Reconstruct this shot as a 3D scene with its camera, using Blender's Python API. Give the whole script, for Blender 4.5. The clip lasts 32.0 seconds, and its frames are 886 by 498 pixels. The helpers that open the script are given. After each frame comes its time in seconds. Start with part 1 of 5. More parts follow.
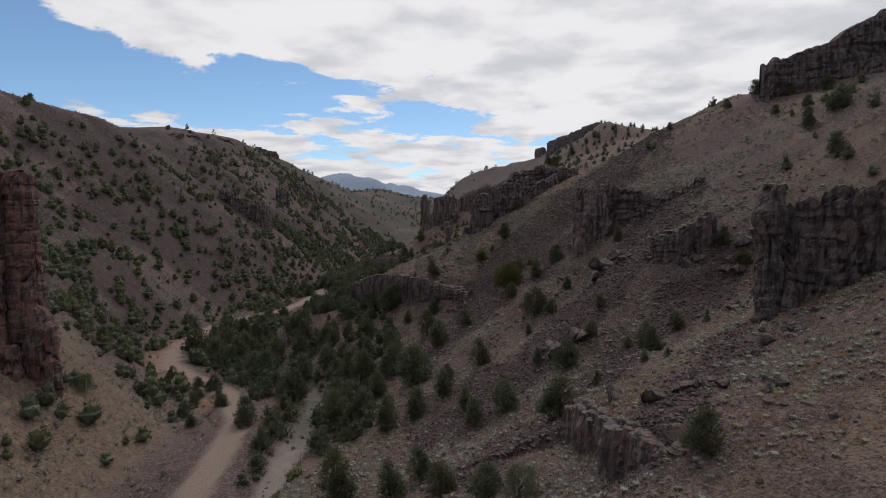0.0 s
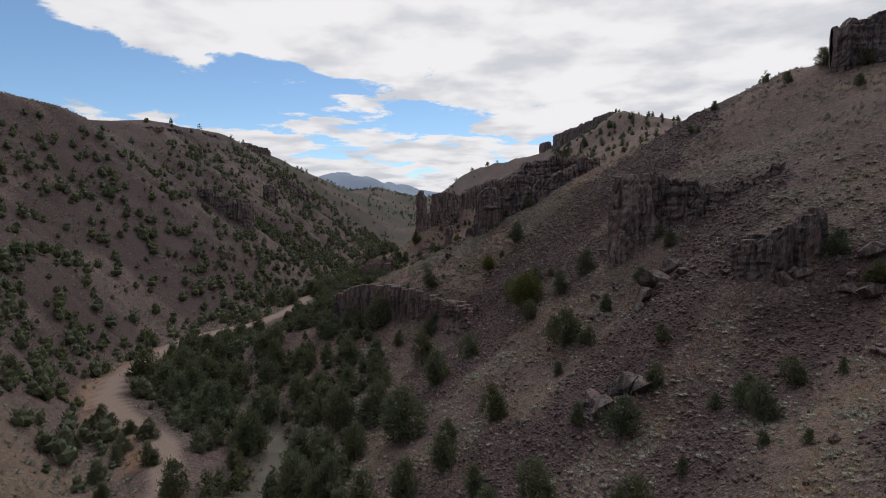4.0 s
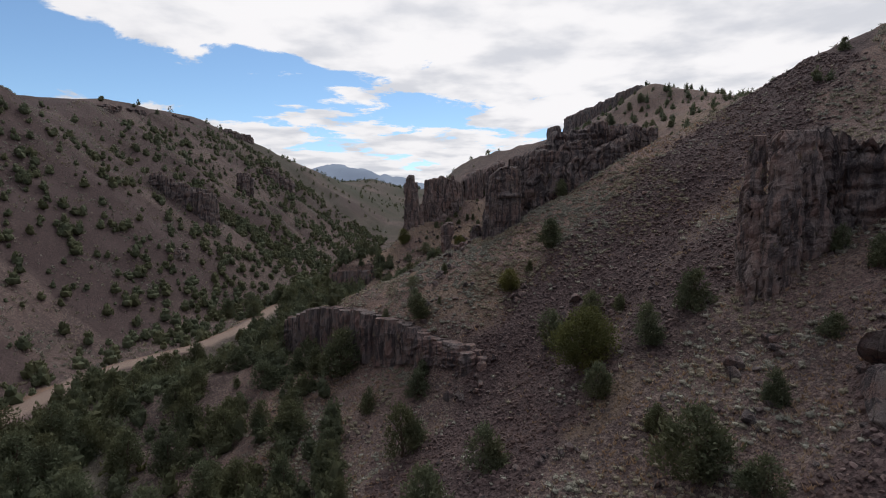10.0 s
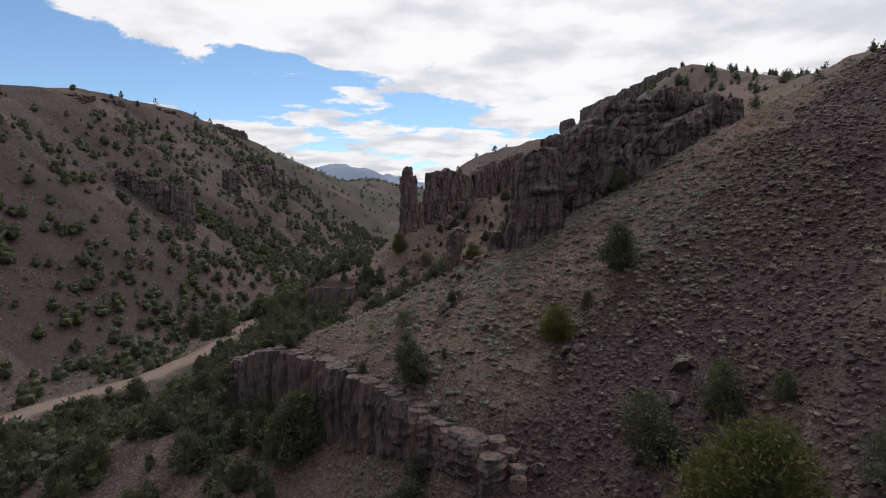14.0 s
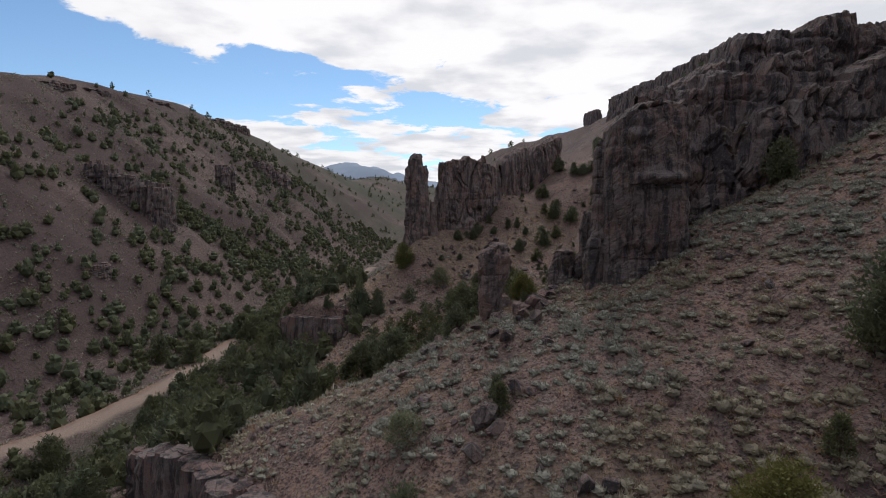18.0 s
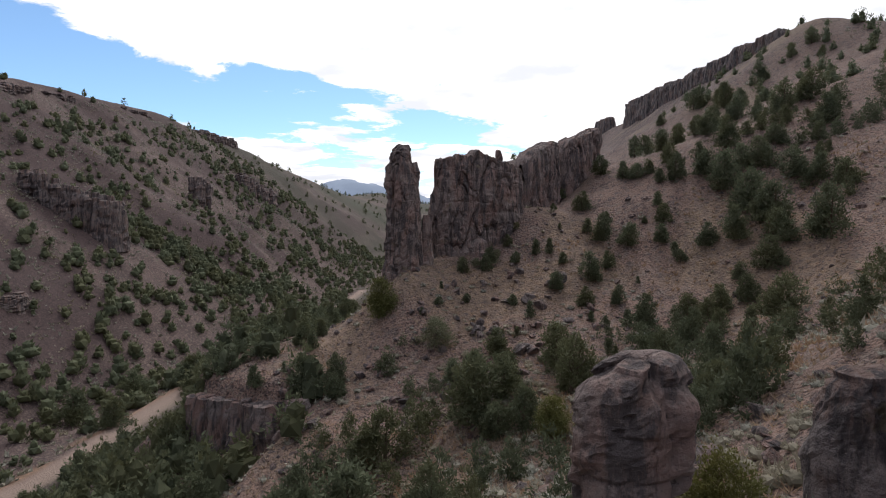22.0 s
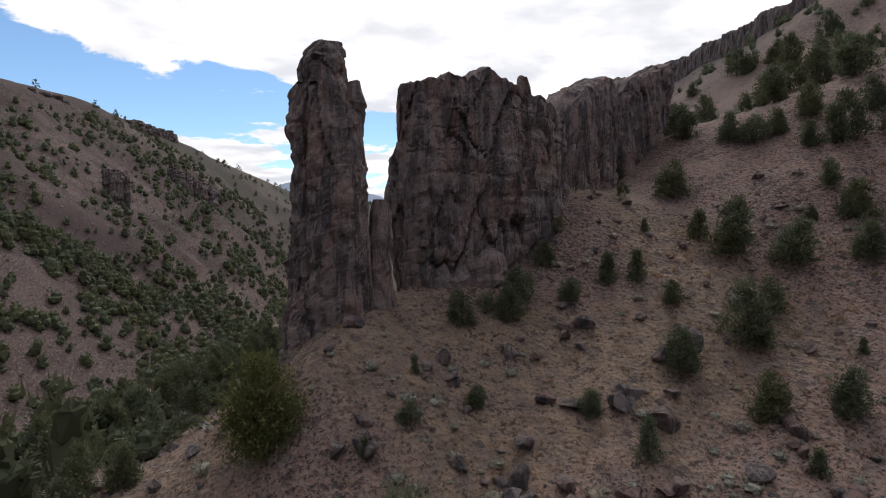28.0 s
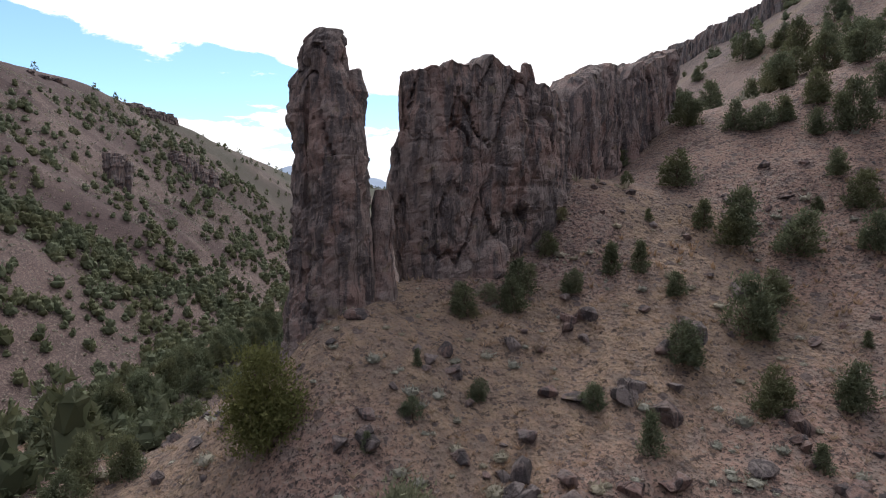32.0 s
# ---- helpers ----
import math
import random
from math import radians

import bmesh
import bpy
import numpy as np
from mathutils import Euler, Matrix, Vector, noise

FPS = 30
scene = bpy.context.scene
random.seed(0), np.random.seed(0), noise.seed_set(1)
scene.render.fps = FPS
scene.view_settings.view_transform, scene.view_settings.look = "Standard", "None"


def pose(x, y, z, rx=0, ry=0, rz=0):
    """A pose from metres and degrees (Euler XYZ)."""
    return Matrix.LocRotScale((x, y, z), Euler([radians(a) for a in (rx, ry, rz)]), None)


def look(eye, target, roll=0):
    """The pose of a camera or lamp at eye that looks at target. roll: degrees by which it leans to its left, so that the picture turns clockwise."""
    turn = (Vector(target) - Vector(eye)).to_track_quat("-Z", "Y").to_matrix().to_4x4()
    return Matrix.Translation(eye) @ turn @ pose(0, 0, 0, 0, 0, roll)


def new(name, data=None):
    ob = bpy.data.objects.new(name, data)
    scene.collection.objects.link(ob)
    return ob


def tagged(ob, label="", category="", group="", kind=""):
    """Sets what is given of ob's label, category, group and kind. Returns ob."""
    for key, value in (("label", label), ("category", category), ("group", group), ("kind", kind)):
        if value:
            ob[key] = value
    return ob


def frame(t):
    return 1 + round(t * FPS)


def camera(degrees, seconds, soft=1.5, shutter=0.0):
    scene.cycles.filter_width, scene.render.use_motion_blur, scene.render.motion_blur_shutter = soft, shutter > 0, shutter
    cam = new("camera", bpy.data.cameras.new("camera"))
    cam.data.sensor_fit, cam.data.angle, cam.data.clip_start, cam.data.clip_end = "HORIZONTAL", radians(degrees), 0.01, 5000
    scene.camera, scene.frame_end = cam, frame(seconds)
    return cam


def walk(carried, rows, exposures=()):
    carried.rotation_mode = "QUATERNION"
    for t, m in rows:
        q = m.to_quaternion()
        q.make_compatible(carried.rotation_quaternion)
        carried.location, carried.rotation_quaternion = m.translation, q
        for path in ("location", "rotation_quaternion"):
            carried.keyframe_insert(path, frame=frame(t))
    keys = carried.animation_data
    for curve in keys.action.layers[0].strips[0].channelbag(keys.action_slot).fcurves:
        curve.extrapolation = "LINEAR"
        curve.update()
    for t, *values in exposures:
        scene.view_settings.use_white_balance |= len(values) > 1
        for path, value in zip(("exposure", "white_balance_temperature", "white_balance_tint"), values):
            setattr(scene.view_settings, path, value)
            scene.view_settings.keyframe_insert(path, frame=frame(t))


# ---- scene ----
cam = camera(76.1, 32.0, soft=1.0)
METRES, EYE, TILT, LEAN, TURN = 200.0, 60.0, -3.2, 0.0, 0.0
ROWS = [
    (0.0, 0.0, 0.0, 0.0, 0.0, 0.0, -0.0),
    (0.5, -0.0001, 0.0155, 0.0008, -0.01, -0.01, 0.03),
    (1.0, -0.0001, 0.0319, 0.0017, -0.02, -0.0, 0.06),
    (1.5, -0.0002, 0.0487, 0.0026, -0.03, -0.0, 0.08),
    (2.0, -0.0001, 0.066, 0.0035, -0.04, 0.01, 0.09),
    (2.5, 0.0, 0.0837, 0.0044, -0.05, 0.02, 0.1),
    (3.0, 0.0002, 0.1016, 0.0054, -0.06, 0.03, 0.1),
    (3.5, 0.0002, 0.1197, 0.0064, -0.08, 0.04, 0.11),
    (5.5, 0.0008, 0.1931, 0.0103, -0.18, -0.75, 0.09),
    (6.0, 0.0009, 0.2113, 0.0113, -0.21, -0.75, 0.09),
    (6.5, 0.001, 0.2297, 0.0124, -0.23, -0.77, 0.08),
    (7.0, 0.0011, 0.2482, 0.0133, -0.26, -0.76, 0.06),
    (7.5, 0.0011, 0.2668, 0.0143, -0.3, -0.76, 0.03),
    (8.0, 0.001, 0.2854, 0.0153, -0.33, -0.76, 0.02),
    (8.5, 0.0012, 0.3042, 0.0163, -0.36, -0.77, 0.01),
    (9.0, 0.0013, 0.3229, 0.0171, -0.4, -0.78, -0.01),
    (9.5, 0.0014, 0.3415, 0.018, -0.43, -0.77, -0.03),
    (10.0, 0.0014, 0.36, 0.019, -0.46, -0.79, -0.03),
    (10.5, 0.0016, 0.3787, 0.0199, -0.49, -0.8, -0.05),
    (11.0, 0.0015, 0.3975, 0.021, -0.51, -0.81, -0.06),
    (11.5, 0.0017, 0.4163, 0.022, -0.52, -0.82, -0.06),
    (12.0, 0.001, 0.4344, 0.0231, 1.49, -0.83, -0.19),
    (12.5, 0.0006, 0.4534, 0.0241, 1.47, -0.81, -0.23),
    (13.0, 0.0007, 0.4726, 0.0252, -0.07, -0.79, -0.14),
    (13.5, 0.0008, 0.4916, 0.0264, -0.1, -0.8, -0.13),
    (14.0, 0.0008, 0.5107, 0.0275, -0.13, -0.79, -0.14),
    (14.5, 0.001, 0.5297, 0.0287, -0.13, -0.79, -0.14),
    (15.0, 0.0004, 0.5482, 0.0299, 1.34, -0.81, -0.26),
    (15.5, -0.0, 0.5673, 0.031, 1.33, -0.81, -0.26),
    (17.5, -0.0057, 0.6417, 0.0361, 1.54, -0.86, -0.37),
    (18.0, -0.0063, 0.66, 0.0371, 0.88, -0.87, -0.32),
    (18.5, -0.0066, 0.6787, 0.0381, 0.86, -0.87, -0.34),
    (19.0, -0.0068, 0.6976, 0.0391, 0.83, -0.88, -0.35),
    (19.5, -0.0071, 0.7166, 0.0401, 0.81, -0.88, -0.35),
    (20.0, -0.0074, 0.7356, 0.0412, 0.78, -0.91, -0.35),
    (20.5, -0.0077, 0.7546, 0.0421, 0.76, -0.91, -0.41),
    (21.0, -0.0081, 0.7737, 0.0431, 0.73, -2.51, -0.38),
    (21.5, -0.0084, 0.7929, 0.0442, 0.71, -2.57, -0.34),
    (22.0, -0.0087, 0.8121, 0.0456, 0.69, 0.84, -0.33),
    (22.5, -0.0091, 0.8312, 0.0463, 0.66, 1.27, -0.38),
    (23.0, -0.0095, 0.8502, 0.0474, 0.77, 1.25, -0.37),
    (23.5, -0.0102, 0.8692, 0.0484, 2.11, 1.2, -0.44),
    (24.0, -0.0108, 0.8888, 0.0492, 2.66, 1.2, -0.51),
    (24.5, -0.0118, 0.9082, 0.0502, 2.64, 1.19, -0.51),
    (26.5, -0.0135, 0.971, 0.0535, 0.33, 1.15, -0.29),
    (27.0, -0.0138, 0.979, 0.0536, 0.33, 1.15, -0.33),
    (27.5, -0.014, 0.9839, 0.0537, -3.24, 1.16, -0.23),
    (28.0, -0.0141, 0.9858, 0.0537, -3.25, 1.15, -0.28),
    (28.5, -0.0142, 0.9859, 0.0533, -3.22, 0.3, -0.35),
    (29.0, -0.0142, 0.9859, 0.0529, -3.19, -0.31, -0.36),
    (29.5, -0.0143, 0.9858, 0.0515, -3.16, -0.31, -0.38),
    (30.0, -0.0144, 0.986, 0.0497, -3.15, -0.34, -0.39),
    (30.5, -0.0145, 0.9863, 0.0486, -3.13, -0.39, -0.4),
    (31.0, -0.0145, 0.9866, 0.0499, -3.11, -0.46, -0.4),
    (31.5, -0.0144, 0.9867, 0.053, -3.1, -0.49, -0.38),
    (32.0, -0.0143, 0.9869, 0.0556, -3.1, -0.48, -0.39),
]
# the clip's camera opens up as the bright sky leaves the picture
EXPOSURES = ((0, -0.30), (6, -0.20), (13, -0.10), (20, 0.04), (21, 0.25), (22, 0.33), (23, 0.05), (24.5, -0.08), (26.5, 0.05), (28, 0.12), (30, 0.6), (32, 0.70))
walk(cam, [(t, pose(0, 0, EYE, TILT, LEAN, TURN) @ pose(METRES * x, METRES * y, METRES * z, 90 + pitch, roll, yaw)) for t, x, y, z, yaw, pitch, roll in ROWS], EXPOSURES)

# ---- sky, sun and exposure ----
SUN_ELEVATION, SUN_ROTATION = 52.0, 14.0   # degrees above the horizon; degrees right of the canyon's line


world = bpy.data.worlds.new("sky")
scene.world = world
world.use_nodes = True
wt = world.node_tree
wt.nodes.clear()


def wnode(kind, **props):
    n = wt.nodes.new(kind)
    for k, v in props.items():
        n.inputs[k].default_value = v
    return n


def wmath(op, a, b=None, clamp=False):
    n = wt.nodes.new("ShaderNodeMath")
    n.operation, n.use_clamp = op, clamp
    for i, v in enumerate((a, b)):
        if v is None:
            continue
        if isinstance(v, (int, float)):
            n.inputs[i].default_value = v
        else:
            wt.links.new(v, n.inputs[i])
    return n.outputs[0]


sky = wt.nodes.new("ShaderNodeTexSky")
sky.sky_type, sky.sun_disc = "NISHITA", False
sky.sun_elevation, sky.sun_rotation = radians(SUN_ELEVATION), radians(SUN_ROTATION)
sky.altitude, sky.air_density, sky.dust_density, sky.ozone_density = 1900, 1.0, 0.6, 1.2
coord = wt.nodes.new("ShaderNodeTexCoord")
axes = wt.nodes.new("ShaderNodeSeparateXYZ")
wt.links.new(coord.outputs["Generated"], axes.inputs[0])
ax, ay, az = axes.outputs
# clouds lie on a flat layer overhead: the way through the layer
lift = wmath("MAXIMUM", wmath("ADD", az, 0.10), 0.02)
layer = wt.nodes.new("ShaderNodeCombineXYZ")
wt.links.new(wmath("DIVIDE", ax, lift), layer.inputs[0])
wt.links.new(wmath("DIVIDE", ay, lift), layer.inputs[1])
puffs = wnode("ShaderNodeTexNoise", Scale=1.5, Detail=11.0, Roughness=0.62, Distortion=0.3)
wt.links.new(layer.outputs[0], puffs.inputs["Vector"])
shade = wnode("ShaderNodeTexNoise", Scale=2.1, Detail=5.0, Roughness=0.5)
wt.links.new(layer.outputs[0], shade.inputs["Vector"])
# cover: one open lane of blue, wide to the left and closing towards the canyon's line
ahead = wmath("MAXIMUM", ay, 0.08)
side, rise = wmath("DIVIDE", ax, ahead), wmath("DIVIDE", az, ahead)
lane = wmath("ADD", wmath("MULTIPLY", wmath("MAXIMUM", side, -0.9), -0.17), 0.155)
width = wmath("MAXIMUM", wmath("ADD", wmath("MULTIPLY", side, -0.125), 0.006), -0.10)
off = wmath("SUBTRACT", wmath("ABSOLUTE", wmath("SUBTRACT", rise, lane)), width)
cover = wmath("MULTIPLY", wmath("MINIMUM", wmath("MAXIMUM", off, -0.06), 0.17), 3.0)
density = wmath("ADD", wmath("ADD", wmath("MULTIPLY", puffs.outputs["Fac"], 1.8), -0.4), cover)
mask = wt.nodes.new("ShaderNodeMapRange")
mask.interpolation_type = "SMOOTHSTEP"
wt.links.new(density, mask.inputs["Value"])
mask.inputs["From Min"].default_value, mask.inputs["From Max"].default_value = 0.47, 0.58
cloud = wt.nodes.new("ShaderNodeMix")
cloud.data_type = "RGBA"
CLOUD_DARK, CLOUD_LIGHT = (0.735, 0.75, 0.81, 1), (1.04, 1.025, 1.045, 1)
cloud.inputs[6].default_value, cloud.inputs[7].default_value = CLOUD_LIGHT, CLOUD_DARK
belly = wt.nodes.new("ShaderNodeMapRange")
belly.interpolation_type = "SMOOTHSTEP"
wt.links.new(shade.outputs["Fac"], belly.inputs["Value"])
belly.inputs["From Min"].default_value, belly.inputs["From Max"].default_value = 0.42, 0.66
wt.links.new(belly.outputs[0], cloud.inputs[0])
# clouds glow towards the sun and are dull away from it
se, sr = radians(SUN_ELEVATION), radians(SUN_ROTATION)
sunward = (math.sin(sr) * math.cos(se), math.cos(sr) * math.cos(se), math.sin(se))
toward = wmath("ADD", wmath("ADD", wmath("MULTIPLY", ax, sunward[0]), wmath("MULTIPLY", ay, sunward[1])), wmath("MULTIPLY", az, sunward[2]))
glow = wt.nodes.new("ShaderNodeMapRange")
glow.interpolation_type = "SMOOTHSTEP"
wt.links.new(toward, glow.inputs["Value"])
for key, value in (("From Min", -0.1), ("From Max", 0.78), ("To Min", 0.0), ("To Max", 1.0)):
    glow.inputs[key].default_value = value
tone = wt.nodes.new("ShaderNodeMix")
tone.data_type = "RGBA"
tone.inputs[6].default_value, tone.inputs[7].default_value = (0.245, 0.270, 0.345, 1), (1, 1, 1, 1)
wt.links.new(glow.outputs[0], tone.inputs[0])
lit = wt.nodes.new("ShaderNodeMix")
lit.data_type, lit.blend_type = "RGBA", "MULTIPLY"
lit.inputs[0].default_value = 1.0
wt.links.new(cloud.outputs[2], lit.inputs[6])
wt.links.new(tone.outputs[2], lit.inputs[7])
both = wt.nodes.new("ShaderNodeMix")
both.data_type = "RGBA"
clear = wt.nodes.new("ShaderNodeMix")
clear.data_type, clear.blend_type = "RGBA", "MULTIPLY"
clear.inputs[0].default_value = 1.0
SKY_STRENGTH = 0.125
clear.inputs[7].default_value = (SKY_STRENGTH * 0.93, SKY_STRENGTH * 1.05, SKY_STRENGTH * 1.10, 1)
wt.links.new(sky.outputs[0], clear.inputs[6])
wt.links.new(mask.outputs[0], both.inputs[0])
wt.links.new(clear.outputs[2], both.inputs[6])
wt.links.new(lit.outputs[2], both.inputs[7])
back = wnode("ShaderNodeBackground", Strength=1.0)
wt.links.new(both.outputs[2], back.inputs["Color"])
wout = wt.nodes.new("ShaderNodeOutputWorld")
wt.links.new(back.outputs[0], wout.inputs["Surface"])

sun = new("sun", bpy.data.lights.new("sun", "SUN"))
sun.data.energy, sun.data.angle, sun.data.color = 0.95, radians(12), (1.0, 0.97, 0.93)
sun.matrix_world = look((0, 0, 300), (-math.sin(sr) * math.cos(se) * 100, -math.cos(sr) * math.cos(se) * 100, 300 - math.sin(se) * 100))

# ---- noise on arrays ----


def lattice(ix, iy, iz, seed):
    h = (ix.astype(np.int64) * 374761393 + iy.astype(np.int64) * 668265263 + iz.astype(np.int64) * 2147483647 + seed * 974711) & 0xFFFFFFFF
    h = ((h ^ (h >> 13)) * 1274126177) & 0xFFFFFFFF
    h = ((h ^ (h >> 16)) * 2246822519) & 0xFFFFFFFF
    return ((h ^ (h >> 15)) & 0xFFFFFF) / float(0xFFFFFF)


def vnoise(x, y, z=0.0, seed=0):
    """Smooth value noise, -1 to 1, on arrays."""
    x, y, z = np.broadcast_arrays(np.asarray(x, float), np.asarray(y, float), np.asarray(z, float))
    ix, iy, iz = np.floor(x), np.floor(y), np.floor(z)
    fx, fy, fz = x - ix, y - iy, z - iz
    fx, fy, fz = (f * f * f * (f * (f * 6 - 15) + 10) for f in (fx, fy, fz))
    total = 0.0
    for dx in (0, 1):
        for dy in (0, 1):
            for dz in (0, 1):
                w = (fx if dx else 1 - fx) * (fy if dy else 1 - fy) * (fz if dz else 1 - fz)
                total = total + w * lattice(ix + dx, iy + dy, iz + dz, seed)
    return total * 2 - 1


def fbm(x, y, z=0.0, octaves=4, seed=0):
    total, amp = 0.0, 1.0
    for i in range(octaves):
        total = total + amp * vnoise(np.asarray(x) * 2 ** i, np.asarray(y) * 2 ** i, np.asarray(z) * 2 ** i, seed + i)
        amp *= 0.5
    return total


def smooth(a, b, v):
    u = np.clip((np.asarray(v, float) - a) / (b - a), 0, 1)
    return u * u * (3 - 2 * u)


# ---- the lie of the land ----
# heights of the eastern slope, by cross-sections: y, then z at x = -25, 0, 20, 40, 60, 85, 130
EAST_X = (-25, 0, 20, 40, 60, 85, 130)
EAST = {
    40: (22, 33, 44.5, 54, 64, 80, 105), 62: (21, 30, 40.5, 51, 63, 80, 104), 75: (20.5, 28, 37.5, 47, 60, 79, 104), 86: (20, 28.5, 38.5, 46.5, 61, 80, 104), 97: (20, 30.5, 41, 54, 67, 82, 103),
    115: (19.5, 32.5, 43, 58, 70, 85, 103), 140: (22, 34.5, 50.2, 61.5, 73, 89, 102), 157: (28, 46.5, 57.6, 69, 81, 95, 99),
    172: (37, 52, 61.5, 72, 84, 95, 99), 184: (36, 46, 58, 70, 80, 92, 97), 195: (36, 43.5, 53, 66, 78, 92, 97),
    212: (42.5, 48, 49.5, 62, 75, 91, 96), 225: (45.5, 54, 56, 66, 78, 91, 96), 234: (41.5, 58, 63, 70, 80, 91, 96), 245: (36, 54, 69, 75, 83, 92, 96),
    275: (30, 47, 65, 75.5, 85, 98, 99), 300: (28, 50, 68, 79.5, 92, 110, 103),
}
TOE = ((-100, -52), (60, -47), (101, -50), (140, -72), (160, -84), (194, -87), (218, -90), (240, -86), (280, -77), (325, -69), (450, -63), (800, -62))
CREST = ((-100, 118), (200, 121), (240, 116), (262, 114), (293, 111.5), (308, 110.5), (314, 105.5), (339, 105.5), (380, 120), (440, 128), (500, 133), (600, 140), (900, 143))
# edges of the benches, and half of the drop along each
BENCHES = (((-30.5, 181.5), (-27, 178), (-16.6, 167.5), (-7.5, 157), (-0.5, 148.3), (4.6, 143.0), (3.2, 3.4, 3.4, 3.0, 1.8, 0.6)), ((-30, 224), (-24, 213.5), (-20, 211.2), (-17.5, 210.4), (-14.5, 209.8), (2.5, 3.1, 3.0, 2.8, 2.4)), ((14.4, 63), (14.2, 58.5), (14.4, 52), (14.6, 46.5), (16.5, 39), (1.9, 1.9, 1.9, 1.9, 1.9)))


def blurred(table):
    xs, ys = np.arange(-60, 132, 2.0), np.arange(-80, 322, 2.0)
    keys = sorted(table)
    rows = np.array([np.interp(xs, EAST_X, table[k]) for k in keys])
    out = np.array([np.interp(ys, keys, rows[:, i]) for i in range(len(xs))]).T
    low = xs < -25
    fall = 0.42 + 0.42 * smooth(188, 206, ys)
    out[:, low] -= (-25 - xs[low])[None] * fall[:, None]
    ker = np.exp(-0.5 * (np.arange(-4, 5) / 1.5) ** 2)
    ker /= ker.sum()
    for axis in (0, 1):
        pad = [(4, 4) if a == axis else (0, 0) for a in (0, 1)]
        wide = np.pad(out, pad, mode="reflect", reflect_type="odd")
        out = np.apply_along_axis(lambda v: np.convolve(v, ker, "valid"), axis, wide)
    return xs, ys, out


GX, GY, GZ = blurred(EAST)


def east(x, y):
    u = np.clip((x - GX[0]) / 2.0, 0, len(GX) - 1.001)
    v = np.clip((y - GY[0]) / 2.0, 0, len(GY) - 1.001)
    i, j = u.astype(int), v.astype(int)
    a, b = u - i, v - j
    z = (GZ[j, i] * (1 - a) + GZ[j, i + 1] * a) * (1 - b) + (GZ[j + 1, i] * (1 - a) + GZ[j + 1, i + 1] * a) * b
    return z - np.maximum(GX[0] - x, 0) * 0.42 + np.maximum(x - 130, 0) * 0.06


def edge_distance(x, y, line):
    """Signed distance to a bench's edge, positive below it, and how far along it (0 to 1)."""
    best, sign, along = np.full(np.shape(x), 1e9), np.zeros(np.shape(x)), np.zeros(np.shape(x))
    n = len(line) - 1
    for k in range(n):
        (ax_, ay_), (bx_, by_) = line[k], line[k + 1]
        ux, uy = bx_ - ax_, by_ - ay_
        L = ux * ux + uy * uy
        raw = ((x - ax_) * ux + (y - ay_) * uy) / L
        t = np.clip(raw, 0, 1)
        d = np.hypot(x - ax_ - t * ux, y - ay_ - t * uy)
        c = ux * (y - ay_) - uy * (x - ax_)
        m = d < best
        best, sign, along = np.where(m, d, best), np.where(m, np.where(c < 0, 1.0, -1.0), sign), np.where(m, (k + t) / n, along)
    return best * sign, along


def floor_z(y):
    return 20.5 + 0.012 * (y - 130) + 0.00009 * np.maximum(y - 450, 0) ** 2 * np.where(y < 1500, 1, 0) + np.where(y >= 1500, 99.2, 0)


